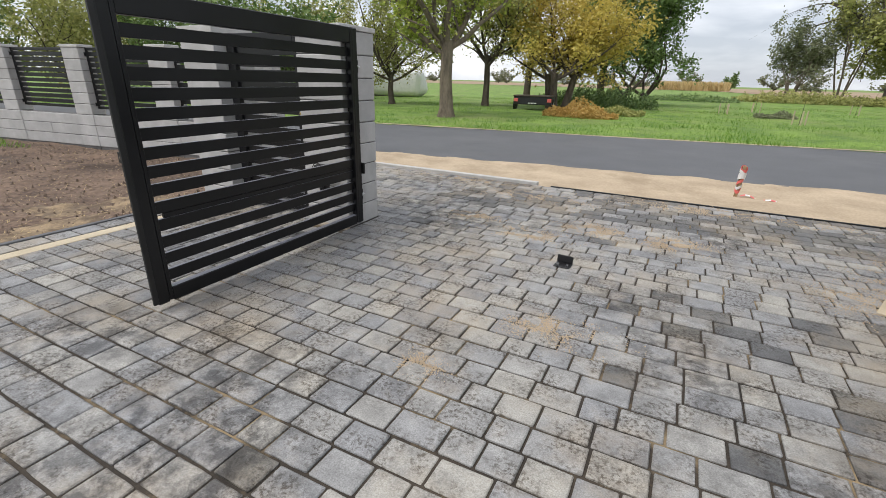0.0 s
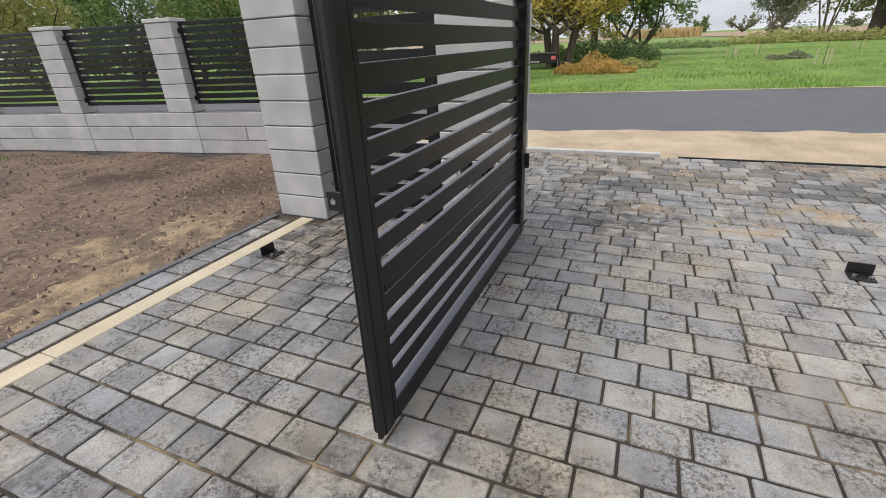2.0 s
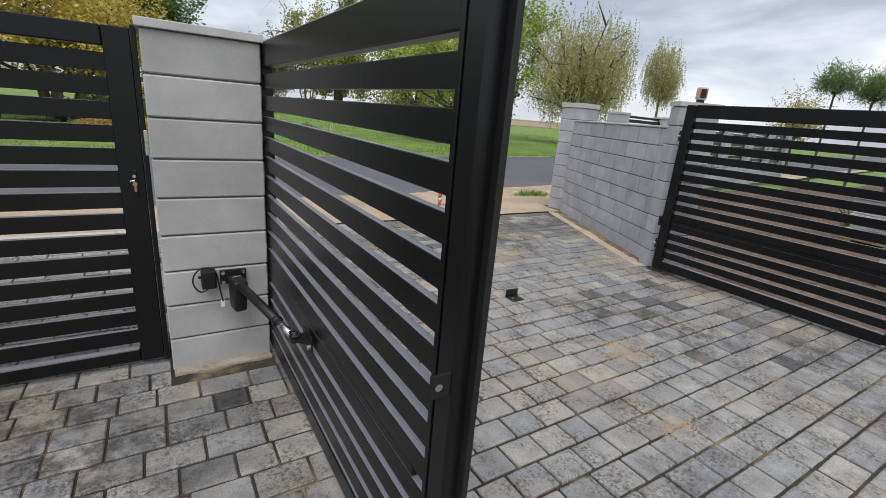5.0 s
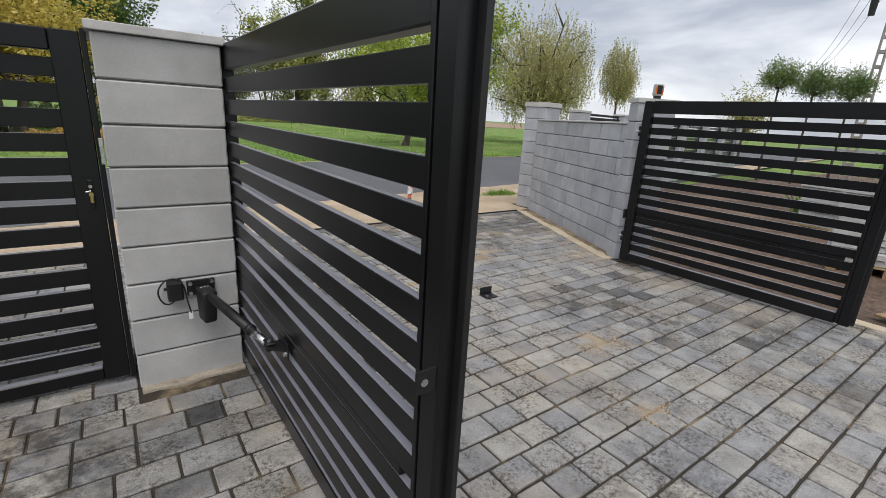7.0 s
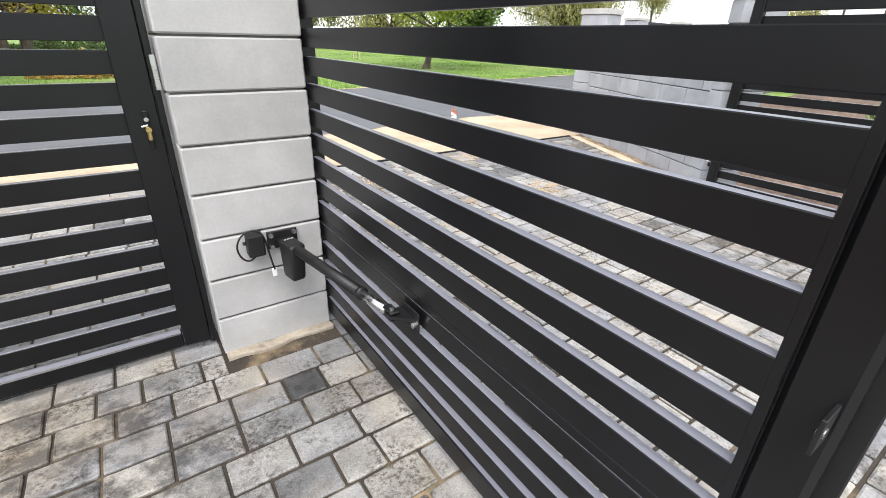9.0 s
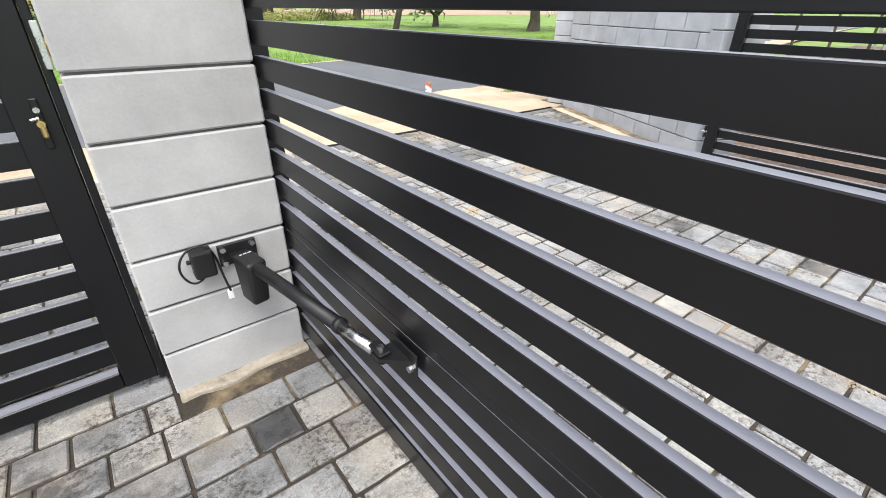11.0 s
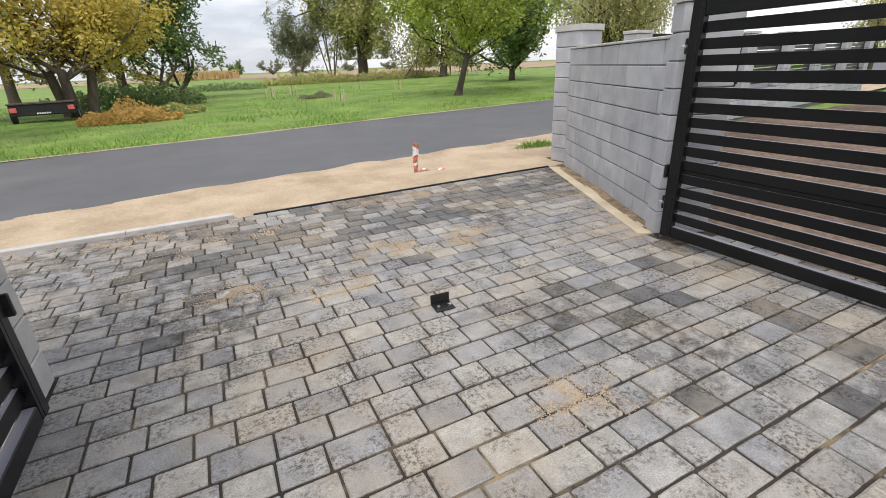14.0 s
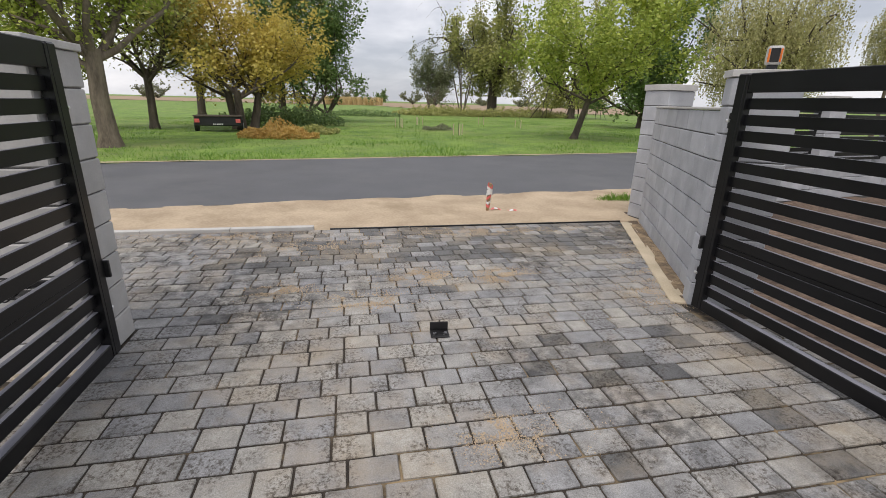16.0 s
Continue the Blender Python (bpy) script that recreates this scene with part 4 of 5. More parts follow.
tree((-6.29, 25.31), 8.4, 7.6, 0.20, 15, M_LEAF_YELLOW, "golden-yellow autumn tree with several dark trunks", trunks=3, leaves=24000, base=0.22, leaf_size=0.15)
tree((-3.25, 32.94), 14, 6.6, 0.24, 16, M_LEAF_GREEN, "tall dark green tree with a broad crown", trunks=2, leaves=22000, base=0.05, leaf_size=0.18)
tree((-5.62, 34.83), 12.5, 6.0, 0.26, 17, M_LEAF_GREEN, "tall dark green tree behind the yellow one", leaves=9000, base=0.2, leaf_size=0.2)
tree((9.18, 21.18), 8.8, 8.0, 0.15, 21, M_LEAF_FRESH, "leaning dark-trunked tree with bright yellow-green leaves", lean=(0.30, 0.0), leaves=24000, base=0.24, leaf_size=0.15)
tree((16.47, 58.60), 20, 11.0, 0.62, 22, M_LEAF_OLIVE, "old willow with a thick bare trunk", bark=M_BARK, leaves=30000, base=0.22, droop=0.5, leaf_size=0.28)
tree((25.01, 53.93), 16, 10, 0.45, 23, M_LEAF_OLIVE, "yellow-green weeping willow in the meadow", leaves=24000, base=0.14, droop=0.9, leaf_size=0.28)
tree((8.71, 58.43), 9.5, 5.5, 0.12, 24, M_LEAF_GREY, "slender grey-green birch clump", trunks=4, leaves=11000, base=0.2, leaf_size=0.2, bark=M_BARK_PALE)
tree((12.59, 58.51), 11.0, 4.5, 0.08, 25, M_LEAF_GREY, "bare slender saplings with few leaves", trunks=5, leaves=3500, base=0.5, leaf_size=0.18, bark=M_BARK_PALE)
tree((20.14, 32.48), 10, 8, 0.25, 26, M_LEAF_GREEN, "dark green broad tree behind the leaning one", leaves=20000, base=0.1, leaf_size=0.22)
headed_tree((21.69, 23.98), 9.3, 7.2, 0.9, 0.34, 27, M_LEAF_WILLOW, "broad old willow with yellowing drooping branches", 5200, 0.11, 0.85, twigs=16)
headed_tree((28.89, 22.78), 8.1, 2.9, 3.0, 0.10, 28, M_LEAF_WILLOW, "slender birch with thin hanging yellow-green leaves", 1500, 0.10, 0.9, bark=M_BARK_PALE)
for i, (x, y, top) in enumerate(((15.2, 7.3, 4.0), (15.5, 6.4, 3.8), (15.8, 5.5, 3.7))):
    headed_tree((x, y), top, 1.15, top - 1.05, 0.035, 31 + i, M_LEAF_GREEN, "small round-headed ornamental tree on a clear stem", 1700, 0.038, 0.0)
tree((14.98, 2.49), 4.4, 3.6, 0.12, 35, M_LEAF_GREEN, "dark green conifer beside the yard", leaves=9000, base=0.06, leaf_size=0.14)
tree((13.58, -0.26), 4.6, 3.6, 0.12, 36, M_LEAF_GREEN, "dark green conifer beside the yard", leaves=9000, base=0.06, leaf_size=0.14)
headed_tree((25.82, 12.33), 4.1, 2.0, 1.2, 0.10, 37, M_LEAF_WILLOW, "yellow-green tree far behind the fence", 900, 0.10, 0.25)
# behind the western fence
for i, (x, y, h, mt) in enumerate(((-19.3, 18.5, 7.0, M_LEAF_OLIVE), (-23.6, 15.5, 7.2, M_LEAF_GREEN), (-28.5, 14.0, 7.0, M_LEAF_OLIVE), (-17.0, 16.0, 6.5, M_LEAF_GREEN), (-33.2, 10.9, 7.4, M_LEAF_GREEN), (-21.4, 25.8, 7.0, M_LEAF_OLIVE), (-25.7, 20.8, 7.4, M_LEAF_GREY), (-32.4, 17.8, 7.0, M_LEAF_OLIVE), (-39.0, 8.9, 7.0, M_LEAF_OLIVE))):
    tree((x, y), h, 6.5, 0.16, 50 + i, mt, "dense mixed green and yellowing tree behind the fence", leaves=11000, base=0.08, leaf_size=0.16)
# far row on the horizon
for i in range(16):
    x = -150 + i * 22 + random.uniform(-8, 8)
    tree((x, 240 + random.uniform(-15, 20)), random.uniform(5, 8), 12, 0.3, 80 + i, M_LEAF_GREY, "far hazy tree on the horizon", leaves=900, base=0.08, leaf_size=0.8, limbs=5)
tree((10.82, 184.74), 6.0, 5.5, 0.3, 97, M_LEAF_GREEN, "lone round dark tree in the distant field", leaves=2200, base=0.2, leaf_size=0.5)


def blades(name, count, area, size, material, label, category, seed, spread=0.25):
    """Many thin blades standing in an area; area(rnd) gives x, y, z and a scale."""
    rnd = random.Random(seed)
    v, f = [], []
    for _ in range(count):
        x, y, z, k = area(rnd)
        h = size * k * rnd.uniform(0.5, 1.2)
        a = rnd.uniform(0, math.tau)
        wx, wy = math.cos(a) * h * 0.09, math.sin(a) * h * 0.09
        lx, ly = rnd.gauss(0, spread) * h, rnd.gauss(0, spread) * h
        b = len(v)
        v += [(x - wx, y - wy, z), (x + wx, y + wy, z), (x + lx, y + ly, z + h)]
        f.append((b, b + 1, b + 2))
    return tagged(raw(name, v, f, material), label, category, kind="stuff")


def meadow_area(rnd):
    y = rnd.random() ** 1.6 * 26
    x = rnd.uniform(-24, 30)
    k = 0.5 + 0.9 * max(0.0, noise.noise((x * 0.35, y * 0.35, 0)) + 0.35)
    return x, road_far(x) + y, -0.03, k


blades("grass", 70000, meadow_area, 0.11, M_BLADES, "short green meadow grass with taller tufts", "grass", 3, 0.5)


def clump(name, at, rx, ry, h, count, material, label, seed, category="shrub"):
    def area(rnd):
        a, r = rnd.uniform(0, math.tau), math.sqrt(rnd.random())
        return at[0] + math.cos(a) * r * rx, at[1] + math.sin(a) * r * ry, -0.05, 1.0 - 0.5 * r * r
    return blades(name, count, area, h, material, label, category, seed, 0.45)


def leafy(name, at, rx, ry, h, count, size, material, label, seed):
    """A low mound of many small leaves and stems."""
    rnd = random.Random(seed)
    v, f = [], []
    for _ in range(count):
        a, r = rnd.uniform(0, math.tau), math.sqrt(rnd.random())
        x, y = at[0] + math.cos(a) * r * rx, at[1] + math.sin(a) * r * ry
        lump = 0.65 + 0.6 * noise.noise((x * 1.6, y * 1.6, seed))
        z = h * lump * (1 - 0.6 * r * r) * rnd.random() ** 0.6 - 0.04
        c, sz = Vector((x, y, z)), size * rnd.uniform(0.5, 1.3)
        u = Vector((rnd.gauss(0, 1), rnd.gauss(0, 1), rnd.gauss(0.6, 0.7))).normalized()
        w = u.orthogonal().normalized()
        b = len(v)
        v += [tuple(c - u * sz * 0.6), tuple(c + w * sz * 0.25), tuple(c + u * sz * 0.6), tuple(c - w * sz * 0.25)]
        f.append((b, b + 1, b + 2, b + 3))
    return tagged(raw(name, v, f, material), label, "shrub", kind="stuff")


leafy("dry_perennials", (-3.94, 19.93), 1.55, 0.8, 0.85, 3600, 0.11, M_LEAF_DRY, "clump of dry golden-brown perennials in the meadow", 5)
leafy("weeds", (-2.64, 22.77), 1.0, 0.7, 0.7, 1500, 0.12, M_LEAF_OLIVE, "clump of olive weeds in the meadow", 6)
leafy("low_shrub", (3.68, 26.79), 0.9, 0.5, 0.5, 1200, 0.1, M_LEAF_GREY, "low grey-green shrub in the meadow", 7)
leafy("low_shrub", (9.47, 54.56), 6, 2, 1.5, 4200, 0.25, M_LEAF_OLIVE, "row of low weeds before the birches", 8)
leafy("low_shrub", (19.17, 54.78), 7, 2, 1.5, 4200, 0.25, M_LEAF_OLIVE, "dry weeds under the willows", 9)
leafy("low_shrub", (-0.10, 48.53), 4, 2, 0.9, 2600, 0.2, M_LEAF_GREEN, "dark low weeds at the end of the meadow", 10)
leafy("low_shrub", (-5.02, 29.51), 3.5, 1.2, 1.6, 5200, 0.16, M_LEAF_GREEN, "green undergrowth below the tall trees", 16)
clump("verge_grass", (3.32, 7.62), 0.5, 0.16, 0.16, 500, M_BLADES, "tuft of grass on the sandy verge", 12, "grass")
clump("yard_weeds", (-11.93, 3.94), 1.6, 0.35, 0.13, 500, M_BLADES, "sparse weeds along the fence", 13, "grass")
clump("yard_shrubs", (8.69, 1.67), 1.5, 2.5, 0.8, 1800, M_LEAF_GREEN, "low green shrubs beside the slab pallet", 14)
blades("maize_field", 9000, lambda r: (r.uniform(-9, 9), r.uniform(154, 166), -0.1, 1.0), 2.3, M_CORN, "standing dry yellow maize", "maize", 15, 0.12)

# clods and litter on the soil
rnd = random.Random(8)
v, f = [], []
for _ in range(11000):
    x = -4.8 - 11 * rnd.random() ** 1.4
    y = rnd.uniform(-2.5, fence_y(x) - 0.2)
    s = 0.006 + 0.036 * rnd.random() ** 3
    z = -0.03 + 0.05 * (noise.noise((x * 1.1, y * 1.1, 0.3)) + 0.5 * noise.noise((x * 5.5, y * 5.5, 2.1)))
    b = len(v)
    j = lambda: rnd.uniform(0.6, 1.3) * s
    v += [(x - j(), y - j(), z - s), (x + j(), y - j(), z - s), (x + j(), y + j(), z - s), (x - j(), y + j(), z - s), (x + rnd.gauss(0, s * 0.3), y + rnd.gauss(0, s * 0.3), z + j() * 0.8)]
    f += [(b, b + 1, b + 4), (b + 1, b + 2, b + 4), (b + 2, b + 3, b + 4), (b + 3, b, b + 4)]
M_CLOD = mat("dry_clod", (0.08, 0.055, 0.04), (0.28, 0.21, 0.155), 9, 0.95, 0.5, 60, island=0.35)
tagged(raw("soil_clods", v, f, M_CLOD), "small clods and stones lying on bare soil", "soil", kind="stuff")


v, f = [], []
for _ in range(5500):
    x = -4.75 - 9 * rnd.random() ** 1.5
    y = rnd.uniform(-1.5, fence_y(x) - 0.2)
    z = -0.024 + 0.05 * (noise.noise((x * 1.1, y * 1.1, 0.3)) + 0.5 * noise.noise((x * 5.5, y * 5.5, 2.1)))
    a, h, w = rnd.uniform(0, math.tau), rnd.uniform(0.015, 0.07), rnd.uniform(0.0015, 0.004)
    b = len(v)
    v += [(x - w * math.sin(a), y + w * math.cos(a), z), (x + w * math.sin(a), y - w * math.cos(a), z), (x + h * math.cos(a), y + h * math.sin(a), z + rnd.uniform(0, 0.02))]
    f.append((b, b + 1, b + 2))
tagged(raw("dry_stalks", v, f, M_CORN), "short dry stalks and roots strewn over soil", "stalks", kind="stuff")


# ---- things beyond the road ----
def sapling_guard(m):
    g = empty("sapling_guard", m, "three pale stakes round a planted sapling", "tree guard", "sapling guards")
    for i in range(3):
        a = math.tau * i / 3
        boxpart("stake", (0.25 * math.cos(a) - 0.02, 0.25 * math.cos(a) + 0.02, 0.25 * math.sin(a) - 0.02, 0.25 * math.sin(a) + 0.02, -0.1, 0.5), M_EDGE, g, bev=0.004)
    bm = bmesh.new()
    rod(bm, (0, 0, -0.1), (0.02, 0.01, 0.9), 0.012, 6, 0.005)
    part("stem", bm, M_BARK, g)
    return g


guard = sapling_guard(pose(3.37, 32.12, 0))
for x, y in ((4.0, 23.0), (8.5, 34.7), (1.7, 28.7), (9.8, 30.3)):
    copy_thing(guard, pose(x, y, 0, 0, 0, random.uniform(0, 90)))


def trailer(m):
    g = empty("trailer", m, "small dark box trailer with red rear lights, parked on grass", "trailer")
    boxpart("body", (-0.95, 0.95, -0.6, 0.6, 0.22, 0.62), M_TRAILER, g, bev=0.03)
    boxpart("rim", (-0.98, 0.98, -0.63, 0.63, 0.61, 0.66), M_BARK, g, "rusty brown load edge", bev=0.01)
    for s in (-1, 1):
        boxpart("tail_light", (s * 0.83 - 0.1, s * 0.83 + 0.1, -0.64, -0.60, 0.36, 0.52), M_RED, g, "red tail light", bev=0.01)
        bm = bmesh.new()
        rod(bm, (s * 1.0, -0.1, 0.2), (s * 0.86, -0.1, 0.2), 0.28, 20)
        wheel = part("wheel", bm, M_PLASTIC, g, "black tyre")
        bm = bmesh.new()
        rod(bm, (s * 1.012, -0.1, 0.2), (s * 0.99, -0.1, 0.2), 0.15, 16)
        part("rim_disc", bm, M_STEEL, wheel, "grey wheel rim")
    bm = bmesh.new()
    for k in range(6):
        box(bm, -0.2 + k * 0.07, -0.15 + k * 0.07, -0.628, -0.602, 0.27, 0.32)
    part("rear_plate", bm, M_WHITE, g, "white plate drawn as plain bars")
    boxpart("drawbar", (-0.04, 0.04, 0.6, 1.6, 0.26, 0.34), M_STEEL, g)
    return g


trailer(pose(-7.03, 23.74, 0.02, 0, 0, 8))


def wrapped_stack(m):
    g = empty("wrapped_stack", m, "large stack under a white plastic tarpaulin", "tarpaulin")
    bm = bmesh.new()
    box(bm, -2.3, 2.3, -1.6, 1.6, 0, 2.0, bev=0.5, seg=4)
    bmesh.ops.subdivide_edges(bm, edges=bm.edges, cuts=2)
    for vtx in bm.verts:
        n3 = noise.noise(vtx.co * 0.9)
        vtx.co += vtx.co.normalized() * 0.18 * n3
        vtx.co.z = max(vtx.co.z, -0.05)
    part("tarpaulin", bm, M_WHITE, g, "creased white sheeting", True)
    return g


wrapped_stack(pose(-20.89, 32.07, 0, 0, 0, 20))


# ---- beside the drive ----
def slab_pallet(m):
    g = empty("slab_pallet", m, "wooden pallet stacked with pale concrete slabs", "pallet")
    for i in range(3):
        boxpart("runner", (-0.5, 0.5, -0.55 + i * 0.5, -0.45 + i * 0.5, -0.03, 0.08), M_WOOD, g)
    for i in range(6):
        boxpart("deck_board", (-0.5 + i * 0.18, -0.38 + i * 0.18, -0.6, 0.6, 0.081, 0.103), M_WOOD, g)
    rr = random.Random(3)
    for k in range(9):
        for h in (0, 1):
            dx, dy = rr.uniform(-0.04, 0.04), rr.uniform(-0.05, 0.05)
            boxpart("slab", (-0.46 + dx, 0.46 + dx, -0.56 + h * 0.58 + dy, -0.02 + h * 0.58 + dy, 0.106 + k * 0.075, 0.175 + k * 0.075), M_PALLET_SLAB, g, bev=0.006)
    return g


slab_pallet(pose(4.22, 1.81, 0.0, 0, 0, 12))
slab_pallet(pose(6.34, 2.69, 0.0, 0, 0, -8))
board = boxpart("plank", (-0.5, 0.5, -0.08, 0.08, 0.0, 0.02), M_WOOD, None)
tagged(board, "loose raw wooden plank lying on soil", "plank")
board.matrix_world = pose(2.55, 1.25, 0.005, 0, 0, -20)


def lattice_pole(m):
    """A concrete power pole with openings, cross arm, insulators and a street light."""
    g = empty("power_pole", m, "concrete power pole with openings, wires and a street light", "pole")
    for s in (-1, 1):
        bm = bmesh.new()
        vs = box(bm, s * 0.14 - 0.04, s * 0.14 + 0.04, -0.09, 0.09, -0.2, 9.0)
        for vtx in bm.verts:
            if vtx.co.z > 5:
                vtx.co.x *= 0.6
        part("post", bm, M_POLE, g)
    for i in range(16):
        z = 0.5 + i * 0.52
        w = 0.14 * (1 - 0.4 * z / 9)
        boxpart("rung", (-w, w, -0.07, 0.07, z, z + 0.13), M_POLE, g, bev=0.005)
    bm = bmesh.new()
    box(bm, -0.9, 0.9, -0.05, 0.05, 8.5, 8.62)
    arm = part("cross_arm", bm, M_STEEL, g)
    for x in (-0.8, -0.4, 0.4, 0.8):
        bm = bmesh.new()
        rod(bm, (x, 0, 8.62), (x, 0, 8.85), 0.05, 10, 0.03)
        part("insulator", bm, M_TRAILER, arm, "dark insulator")
    bm = bmesh.new()
    rod(bm, (0, 0, 7.8), (-1.3, -0.2, 8.3), 0.03, 8)
    lamp_arm = part("lamp_arm", bm, M_STEEL, g)
    bm = bmesh.new()
    box(bm, -1.95, -1.3, -0.32, -0.08, 8.22, 8.36, bev=0.05, seg=2)
    part("lamp_head", bm, M_CAP, lamp_arm, "grey street light head")
    bm = bmesh.new()
    rod(bm, (-0.16, 0, 7.6), (-0.62, 0, 6.7), 0.012, 6)
    rod(bm, (-0.62, 0, 6.75), (-0.62, 0, 6.0), 0.13, 12, 0.10)
    part("cable_coil", bm, M_PLASTIC, g, "black cable coil hung on the pole")
    for y in (-0.05, 0.0, 0.05):
        for s in (-1, 1):
            v2, f2 = [], []
            pts = [Vector((0.4 * y * 20, s * 42 * k / 14, 8.85 - 1.2 * math.sin(math.pi * k / 14) * 0.9)) for k in range(15)]
            tube(v2, f2, pts, [0.012] * 15, 4)
            w = raw("wire", [tuple(a) for a in v2], f2, M_PLASTIC)
            w.parent = g
    return g


lattice_pole(pose(20.72, 6.20, 0, 0, 0, -70))


# ---- paving, laid in rows along x ----
ROW, GAP = 0.157, 0.0095
LENGTHS = (0.157, 0.188, 0.205, 0.222, 0.24)


def sett(lx, ly, seed, bev=0.005):
    """One sett: worn upper edge, sloped rim and an uneven, aged outline."""
    r = random.Random(seed)
    hx, hy = lx / 2, ly / 2
    cut = 0.005
    out = [(-hx, -hy + cut), (-hx + cut, -hy), (-hx * 0.35, -hy), (hx * 0.35, -hy), (hx - cut, -hy), (hx, -hy + cut), (hx, hy - cut), (hx - cut, hy), (hx * 0.35, hy), (-hx * 0.35, hy), (-hx + cut, hy), (-hx, hy - cut)]
    out = [(x - math.copysign(r.uniform(0, 0.0025), x), y - math.copysign(r.uniform(0, 0.0035), y)) for x, y in out]
    n = len(out)
    lift = [r.uniform(-0.0022, 0.0012) for _ in range(n)]
    vs = [(x, y, -0.03) for x, y in out] + [(x, y, -bev) for x, y in out] + [(x - math.copysign(min(bev, abs(x)), x) * (1 if abs(x) > hx * 0.5 else 0), y - math.copysign(bev * r.uniform(0.8, 1.8), y), lift[i]) for i, (x, y) in enumerate(out)]
    fs = [(i, (i + 1) % n, n + (i + 1) % n, n + i) for i in range(n)] + [(n + i, n + (i + 1) % n, 2 * n + (i + 1) % n, 2 * n + i) for i in range(n)] + [tuple(range(2 * n, 3 * n))]
    return vs, fs


def splay_x(y):
    """Eastern limit of the setts."""
    if y < 1.6:
        return 1.73
    if y < 3.6:
        return 1.84 if y < 3.4 else 1.40
    return 1.33 + (y - 3.66) * 1.06 / 2.46


def west_x(y):
    return -4.32 if y < 3.30 else -4.30 - max(0, y - 3.7) * 0.70


def stretches(y):
    """The parts of a row that no pillar stands on, as pairs of ends."""
    ends = [(west_x(y), splay_x(y))]
    for a, b, c, d in ((-3.118, -2.606, 3.32, 3.78), (-4.668, -4.164, 3.32, 3.78), (1.37, 1.84, 3.46, 3.70)):
        if c - ROW / 2 < y < d + ROW / 2:
            ends = [part_of for lo, hi in ends for part_of in ((lo, min(hi, a)), (max(lo, b), hi)) if part_of[1] - part_of[0] > 0.04]
    return ends


def lay(lo, hi, r):
    """Sett lengths that fill a stretch from end to end, the last cut to fit."""
    x = lo
    while hi - x > 0.02:
        L = r.choice(LENGTHS)
        if hi - x < L + 0.09:
            L = hi - x if hi - x < 0.27 else (hi - x) / 2
        yield x, x + L
        x += L


variants = {}
for L in set(LENGTHS):
    for k in range(4):
        variants[(L, k)] = sett(L - GAP, ROW - 0.0105, int(L * 1000) + k)
paving = empty("paving", pose(0, 0, 0), "grey and buff concrete setts with sandy joints and damp stains", "paving", kind="structure")
near_meshes, damp_meshes = {}, {}
for key, (vs, fs) in variants.items():
    me = bpy.data.meshes.new("sett")
    me.from_pydata(vs, [], fs)
    me.update()
    me.materials.append(M_PAVER)
    near_meshes[key] = me
    damp = me.copy()
    damp.materials[0] = M_PAVER_DAMP
    damp_meshes[key] = damp
rnd = random.Random(21)
rest_v, rest_f, singles = [], [], 0
slate_v, slate_f = [], []
y = 3.34 + ROW / 2 + 17 * ROW
while y > -6.5:
    for x0, x1 in [q for lo, hi in stretches(y) for q in lay(lo, hi, rnd)]:
        L = min(variants, key=lambda k: abs(k[0] - (x1 - x0)))[0]
        fit = (x1 - x0 - GAP) / (L - GAP)
        key = (L, rnd.randrange(4))
        cx, dz, rot = (x0 + x1) / 2, rnd.gauss(0, 0.0016), rnd.gauss(0, 0.005)
        if singles < 300 and -4.3 < cx < -0.5 and 1.15 < y < 3.4:
            wet = cx < -2.45 and rnd.random() < 0.6 + 0.5 * noise.noise((cx * 1.5, y * 1.5, 4))
            ob = new("sett", (damp_meshes if wet else near_meshes)[key])
            ob.parent = paving
            ob.location, ob.rotation_euler = (cx, y, dz), (rnd.gauss(0, 0.006), rnd.gauss(0, 0.006), rot)
            ob.scale = (fit, 1, 1)
            singles += 1
            if abs(cx + 2.82) < 0.09 and abs(y - 2.95) < 0.085:
                ob.data = ob.data.copy()
                ob.data.materials[0] = M_PAVER_WET
                ob["label"] = "dark wet sett with a puddle"
        else:
            vs, fs = variants[key]
            dark = rnd.random() < (0.72 if 4.95 < y < 6.1 and cx > -2.2 + 0.8 * noise.noise((cx, y, 7)) else 0.10 if cx > 0.2 and 1.8 < y < 3.4 else 0.03)
            tv, tf = (slate_v, slate_f) if dark else (rest_v, rest_f)
            b = len(tv)
            tx, ty = rnd.gauss(0, 0.006), rnd.gauss(0, 0.006)
            tv += [(cx + a * fit - c * rot, y + c + a * rot, z + dz + tx * c + ty * a) for a, c, z in vs]
            tf += [tuple(b + i for i in q) for q in fs]
    y -= ROW
yy = 3.2
while yy > -6.5:
    L = rnd.choice((0.205, 0.24, 0.163))
    vs, fs = sett(0.20, L - GAP, rnd.randrange(1000))
    b = len(rest_v)
    dz = rnd.gauss(0, 0.0016)
    rest_v += [(-4.565 + a, yy - L / 2 + c, z + dz) for a, c, z in vs]
    rest_f += [tuple(b + i for i in q) for q in fs]
    yy -= L
rest = raw("sett_field", rest_v, rest_f, M_PAVER_REST)
rest.parent = paving
tagged(rest, "further setts of the same paving", kind="stuff")
slate = raw("dark_sett_field", slate_v, slate_f, M_PAVER_SLATE)
slate.parent = paving
tagged(slate, "slate-dark setts scattered in the paving", kind="stuff")


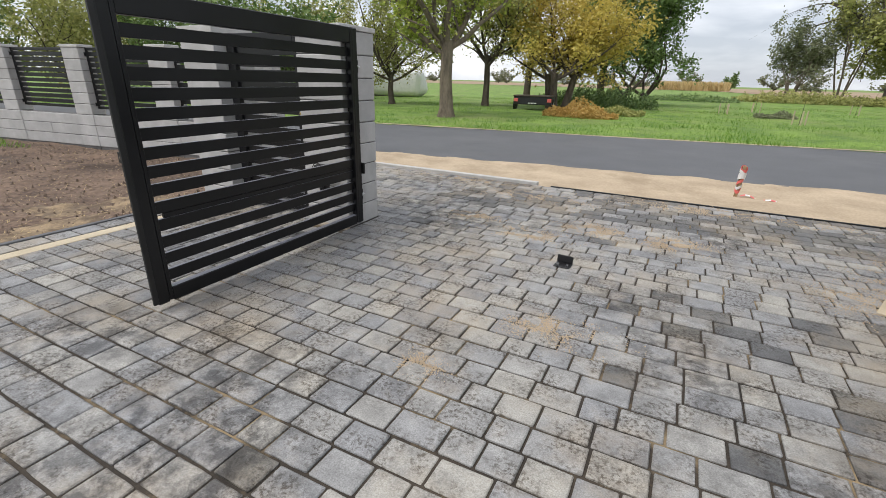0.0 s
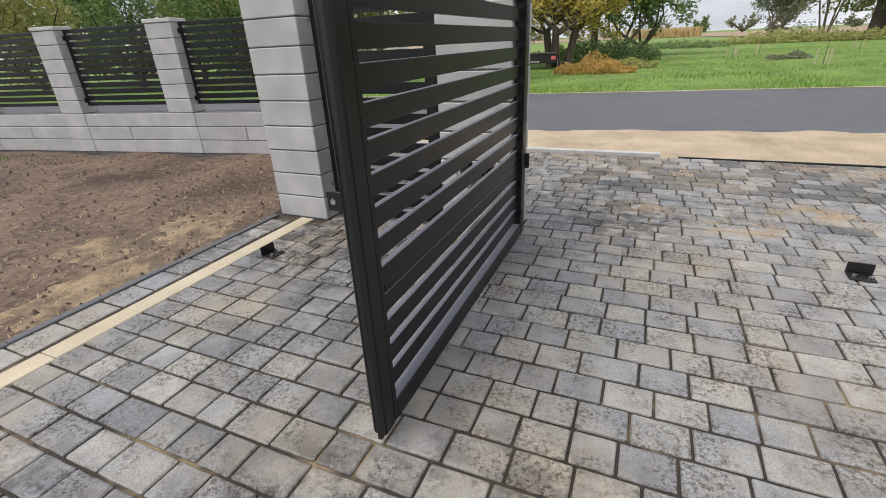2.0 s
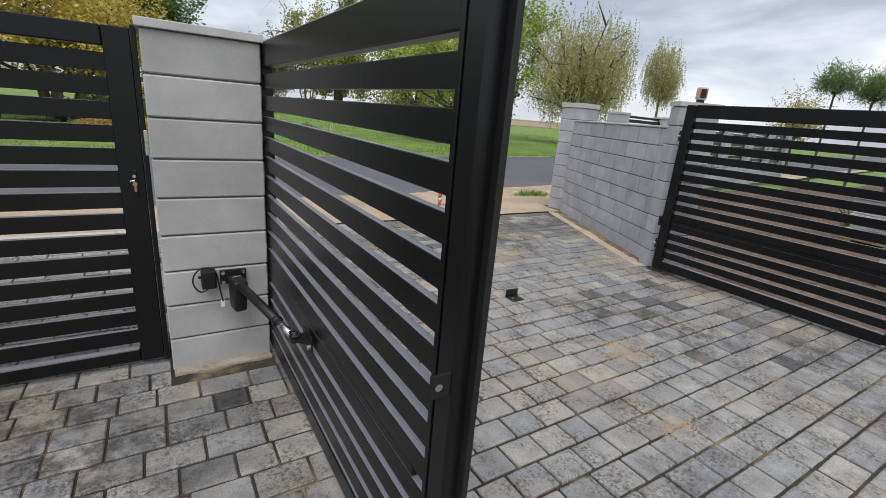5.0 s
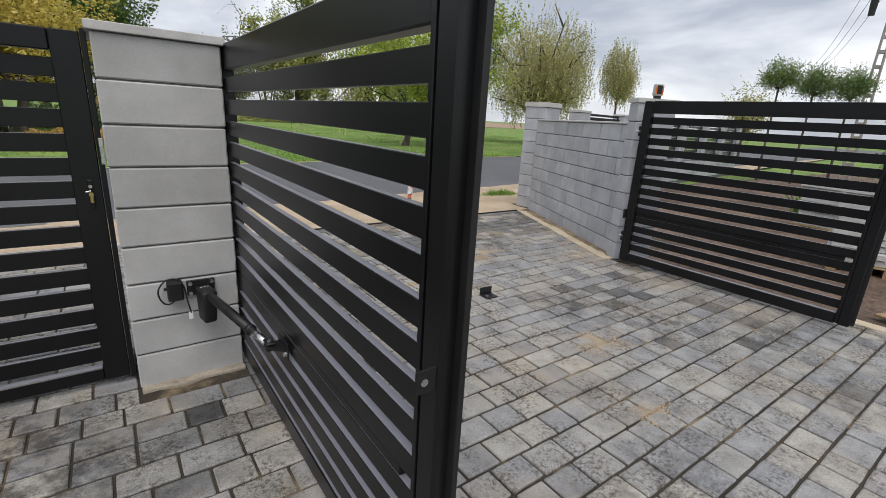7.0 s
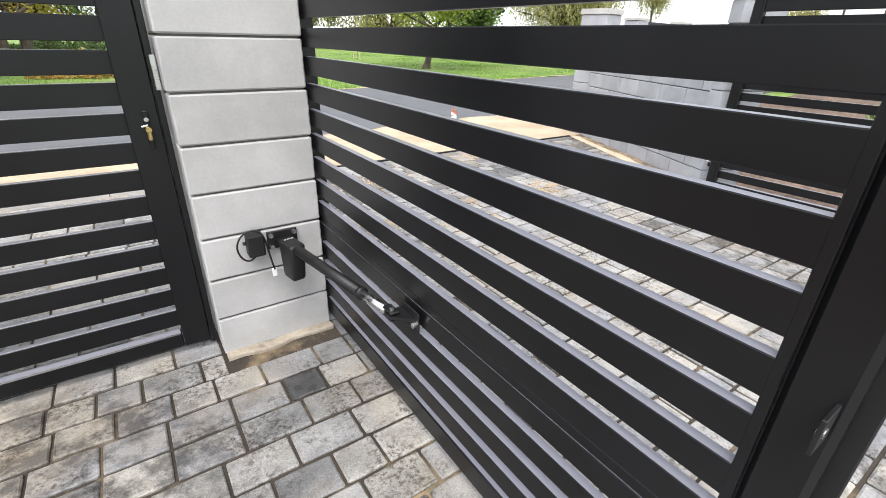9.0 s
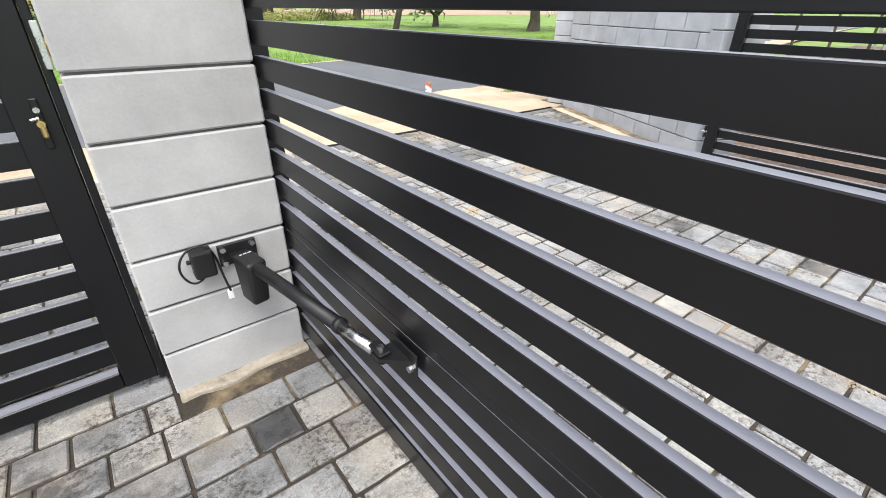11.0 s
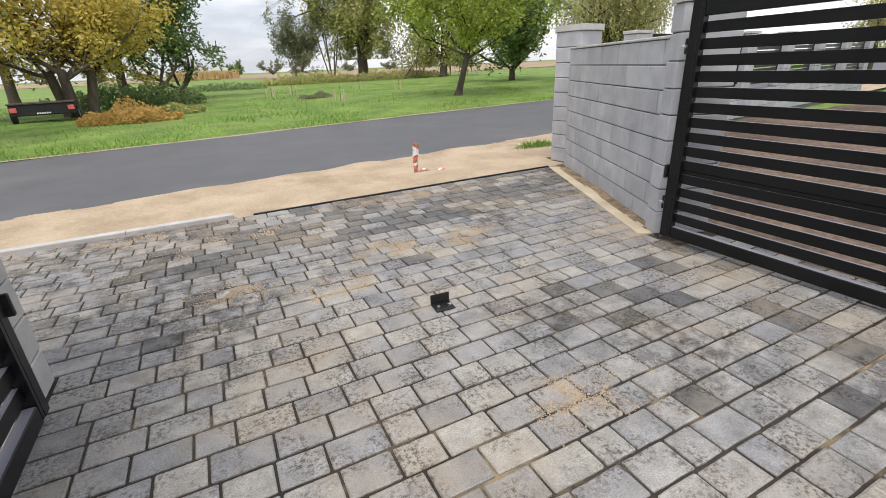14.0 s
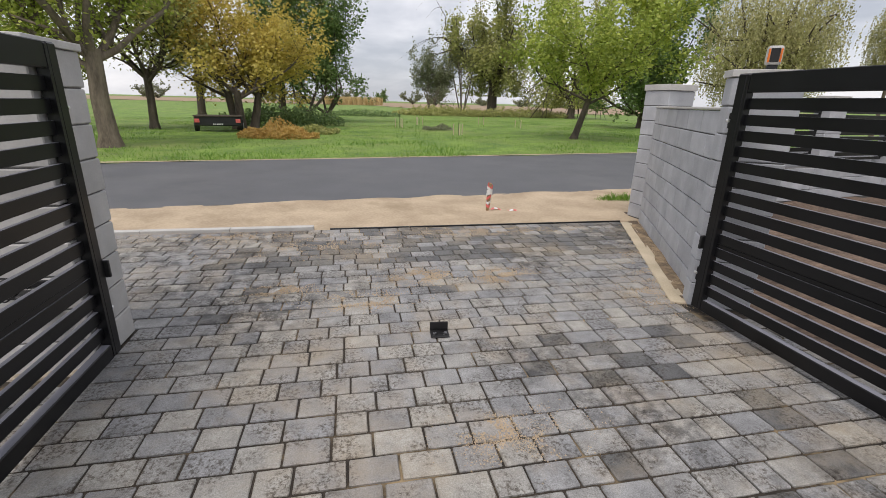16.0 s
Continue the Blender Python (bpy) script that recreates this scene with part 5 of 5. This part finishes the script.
# ---- sand spilt on the setts ----
def spilt_sand(name, at, rx, ry, count, seed, label):
    """Grains lying in a loose patch, thicker towards its middle."""
    r = random.Random(seed)
    v, f = [], []
    for _ in range(count):
        x, y = at[0] + r.gauss(0, rx / 2), at[1] + r.gauss(0, ry / 2)
        if noise.noise((x * 7, y * 7, seed)) < -0.12:
            continue
        q = r.uniform(0.002, 0.0062)
        b = len(v)
        z = 0.0
        v += [(x - q, y - q * r.random(), z - 0.002), (x + q, y - q, z - 0.002), (x + q * r.random(), y + q, z - 0.002), (x, y, z + q * 0.9)]
        f += [(b, b + 1, b + 3), (b + 1, b + 2, b + 3), (b + 2, b, b + 3)]
    return tagged(raw(name, v, f, M_SAND), label, "sand", kind="stuff")


for i, (x, y, rx, ry, n) in enumerate(((0.14, 4.45, 0.32, 0.2, 2600), (-0.6, 4.5, 0.35, 0.2, 2200), (-1.12, 4.05, 0.4, 0.16, 2200), (-1.75, 4.35, 0.3, 0.15, 1400), (1.25, 3.8, 0.25, 0.3, 1500), (1.95, 4.9, 0.3, 0.3, 1500), (-0.92, 1.76, 0.12, 0.10, 900), (-0.45, 2.44, 0.35, 0.18, 1800), (-1.5, 5.5, 0.9, 0.35, 3000), (0.6, 5.9, 1.3, 0.2, 4500), (-2.6, 6.0, 0.9, 0.2, 2500), (1.55, 4.2, 0.2, 0.5, 1500), (2.55, 5.75, 0.25, 0.5, 1500))):
    spilt_sand("spilt_sand", (x, y), rx, ry, n, 200 + i, "loose sand spilt over the setts")


def sand_patch(at, rx, ry, seed, label):
    """A thin ragged skin of sand on the soil."""
    rings, sides = 7, 40
    v, f = [], []
    for k in range(rings + 1):
        for a in range(sides):
            th = math.tau * a / sides
            e = 1 + 0.45 * noise.noise((math.cos(th) * 2.2, math.sin(th) * 2.2, seed)) + 0.2 * noise.noise((math.cos(th) * 7, math.sin(th) * 7, seed))
            x, y = at[0] + rx * e * k / rings * math.cos(th), at[1] + ry * e * k / rings * math.sin(th)
            x = min(x, -4.73)
            z = -0.03 + 0.05 * (noise.noise((x * 1.1, y * 1.1, 0.3)) + 0.5 * noise.noise((x * 5.5, y * 5.5, 2.1)))
            v.append((x, y, z + 0.012 * (1 - k / rings) ** 0.5 - 0.004 * (k == rings) + 0.008 * noise.noise((x * 16, y * 16, seed))))
    for k in range(rings):
        for a in range(sides):
            f.append((k * sides + a, k * sides + (a + 1) % sides, (k + 1) * sides + (a + 1) % sides, (k + 1) * sides + a))
    return tagged(raw("sand_patch", v, f, M_SANDY_SOIL, True), label, "sand", kind="stuff")


for i, (x, y, rx, ry) in enumerate(((-5.15, 2.85, 0.45, 0.35), (-5.0, 1.9, 0.28, 0.55), (-5.6, 2.3, 0.4, 0.25), (-4.95, 0.5, 0.22, 0.6))):
    sand_patch((x, y), rx, ry, 3 + i, "thin yellow sand spread at the soil's edge")
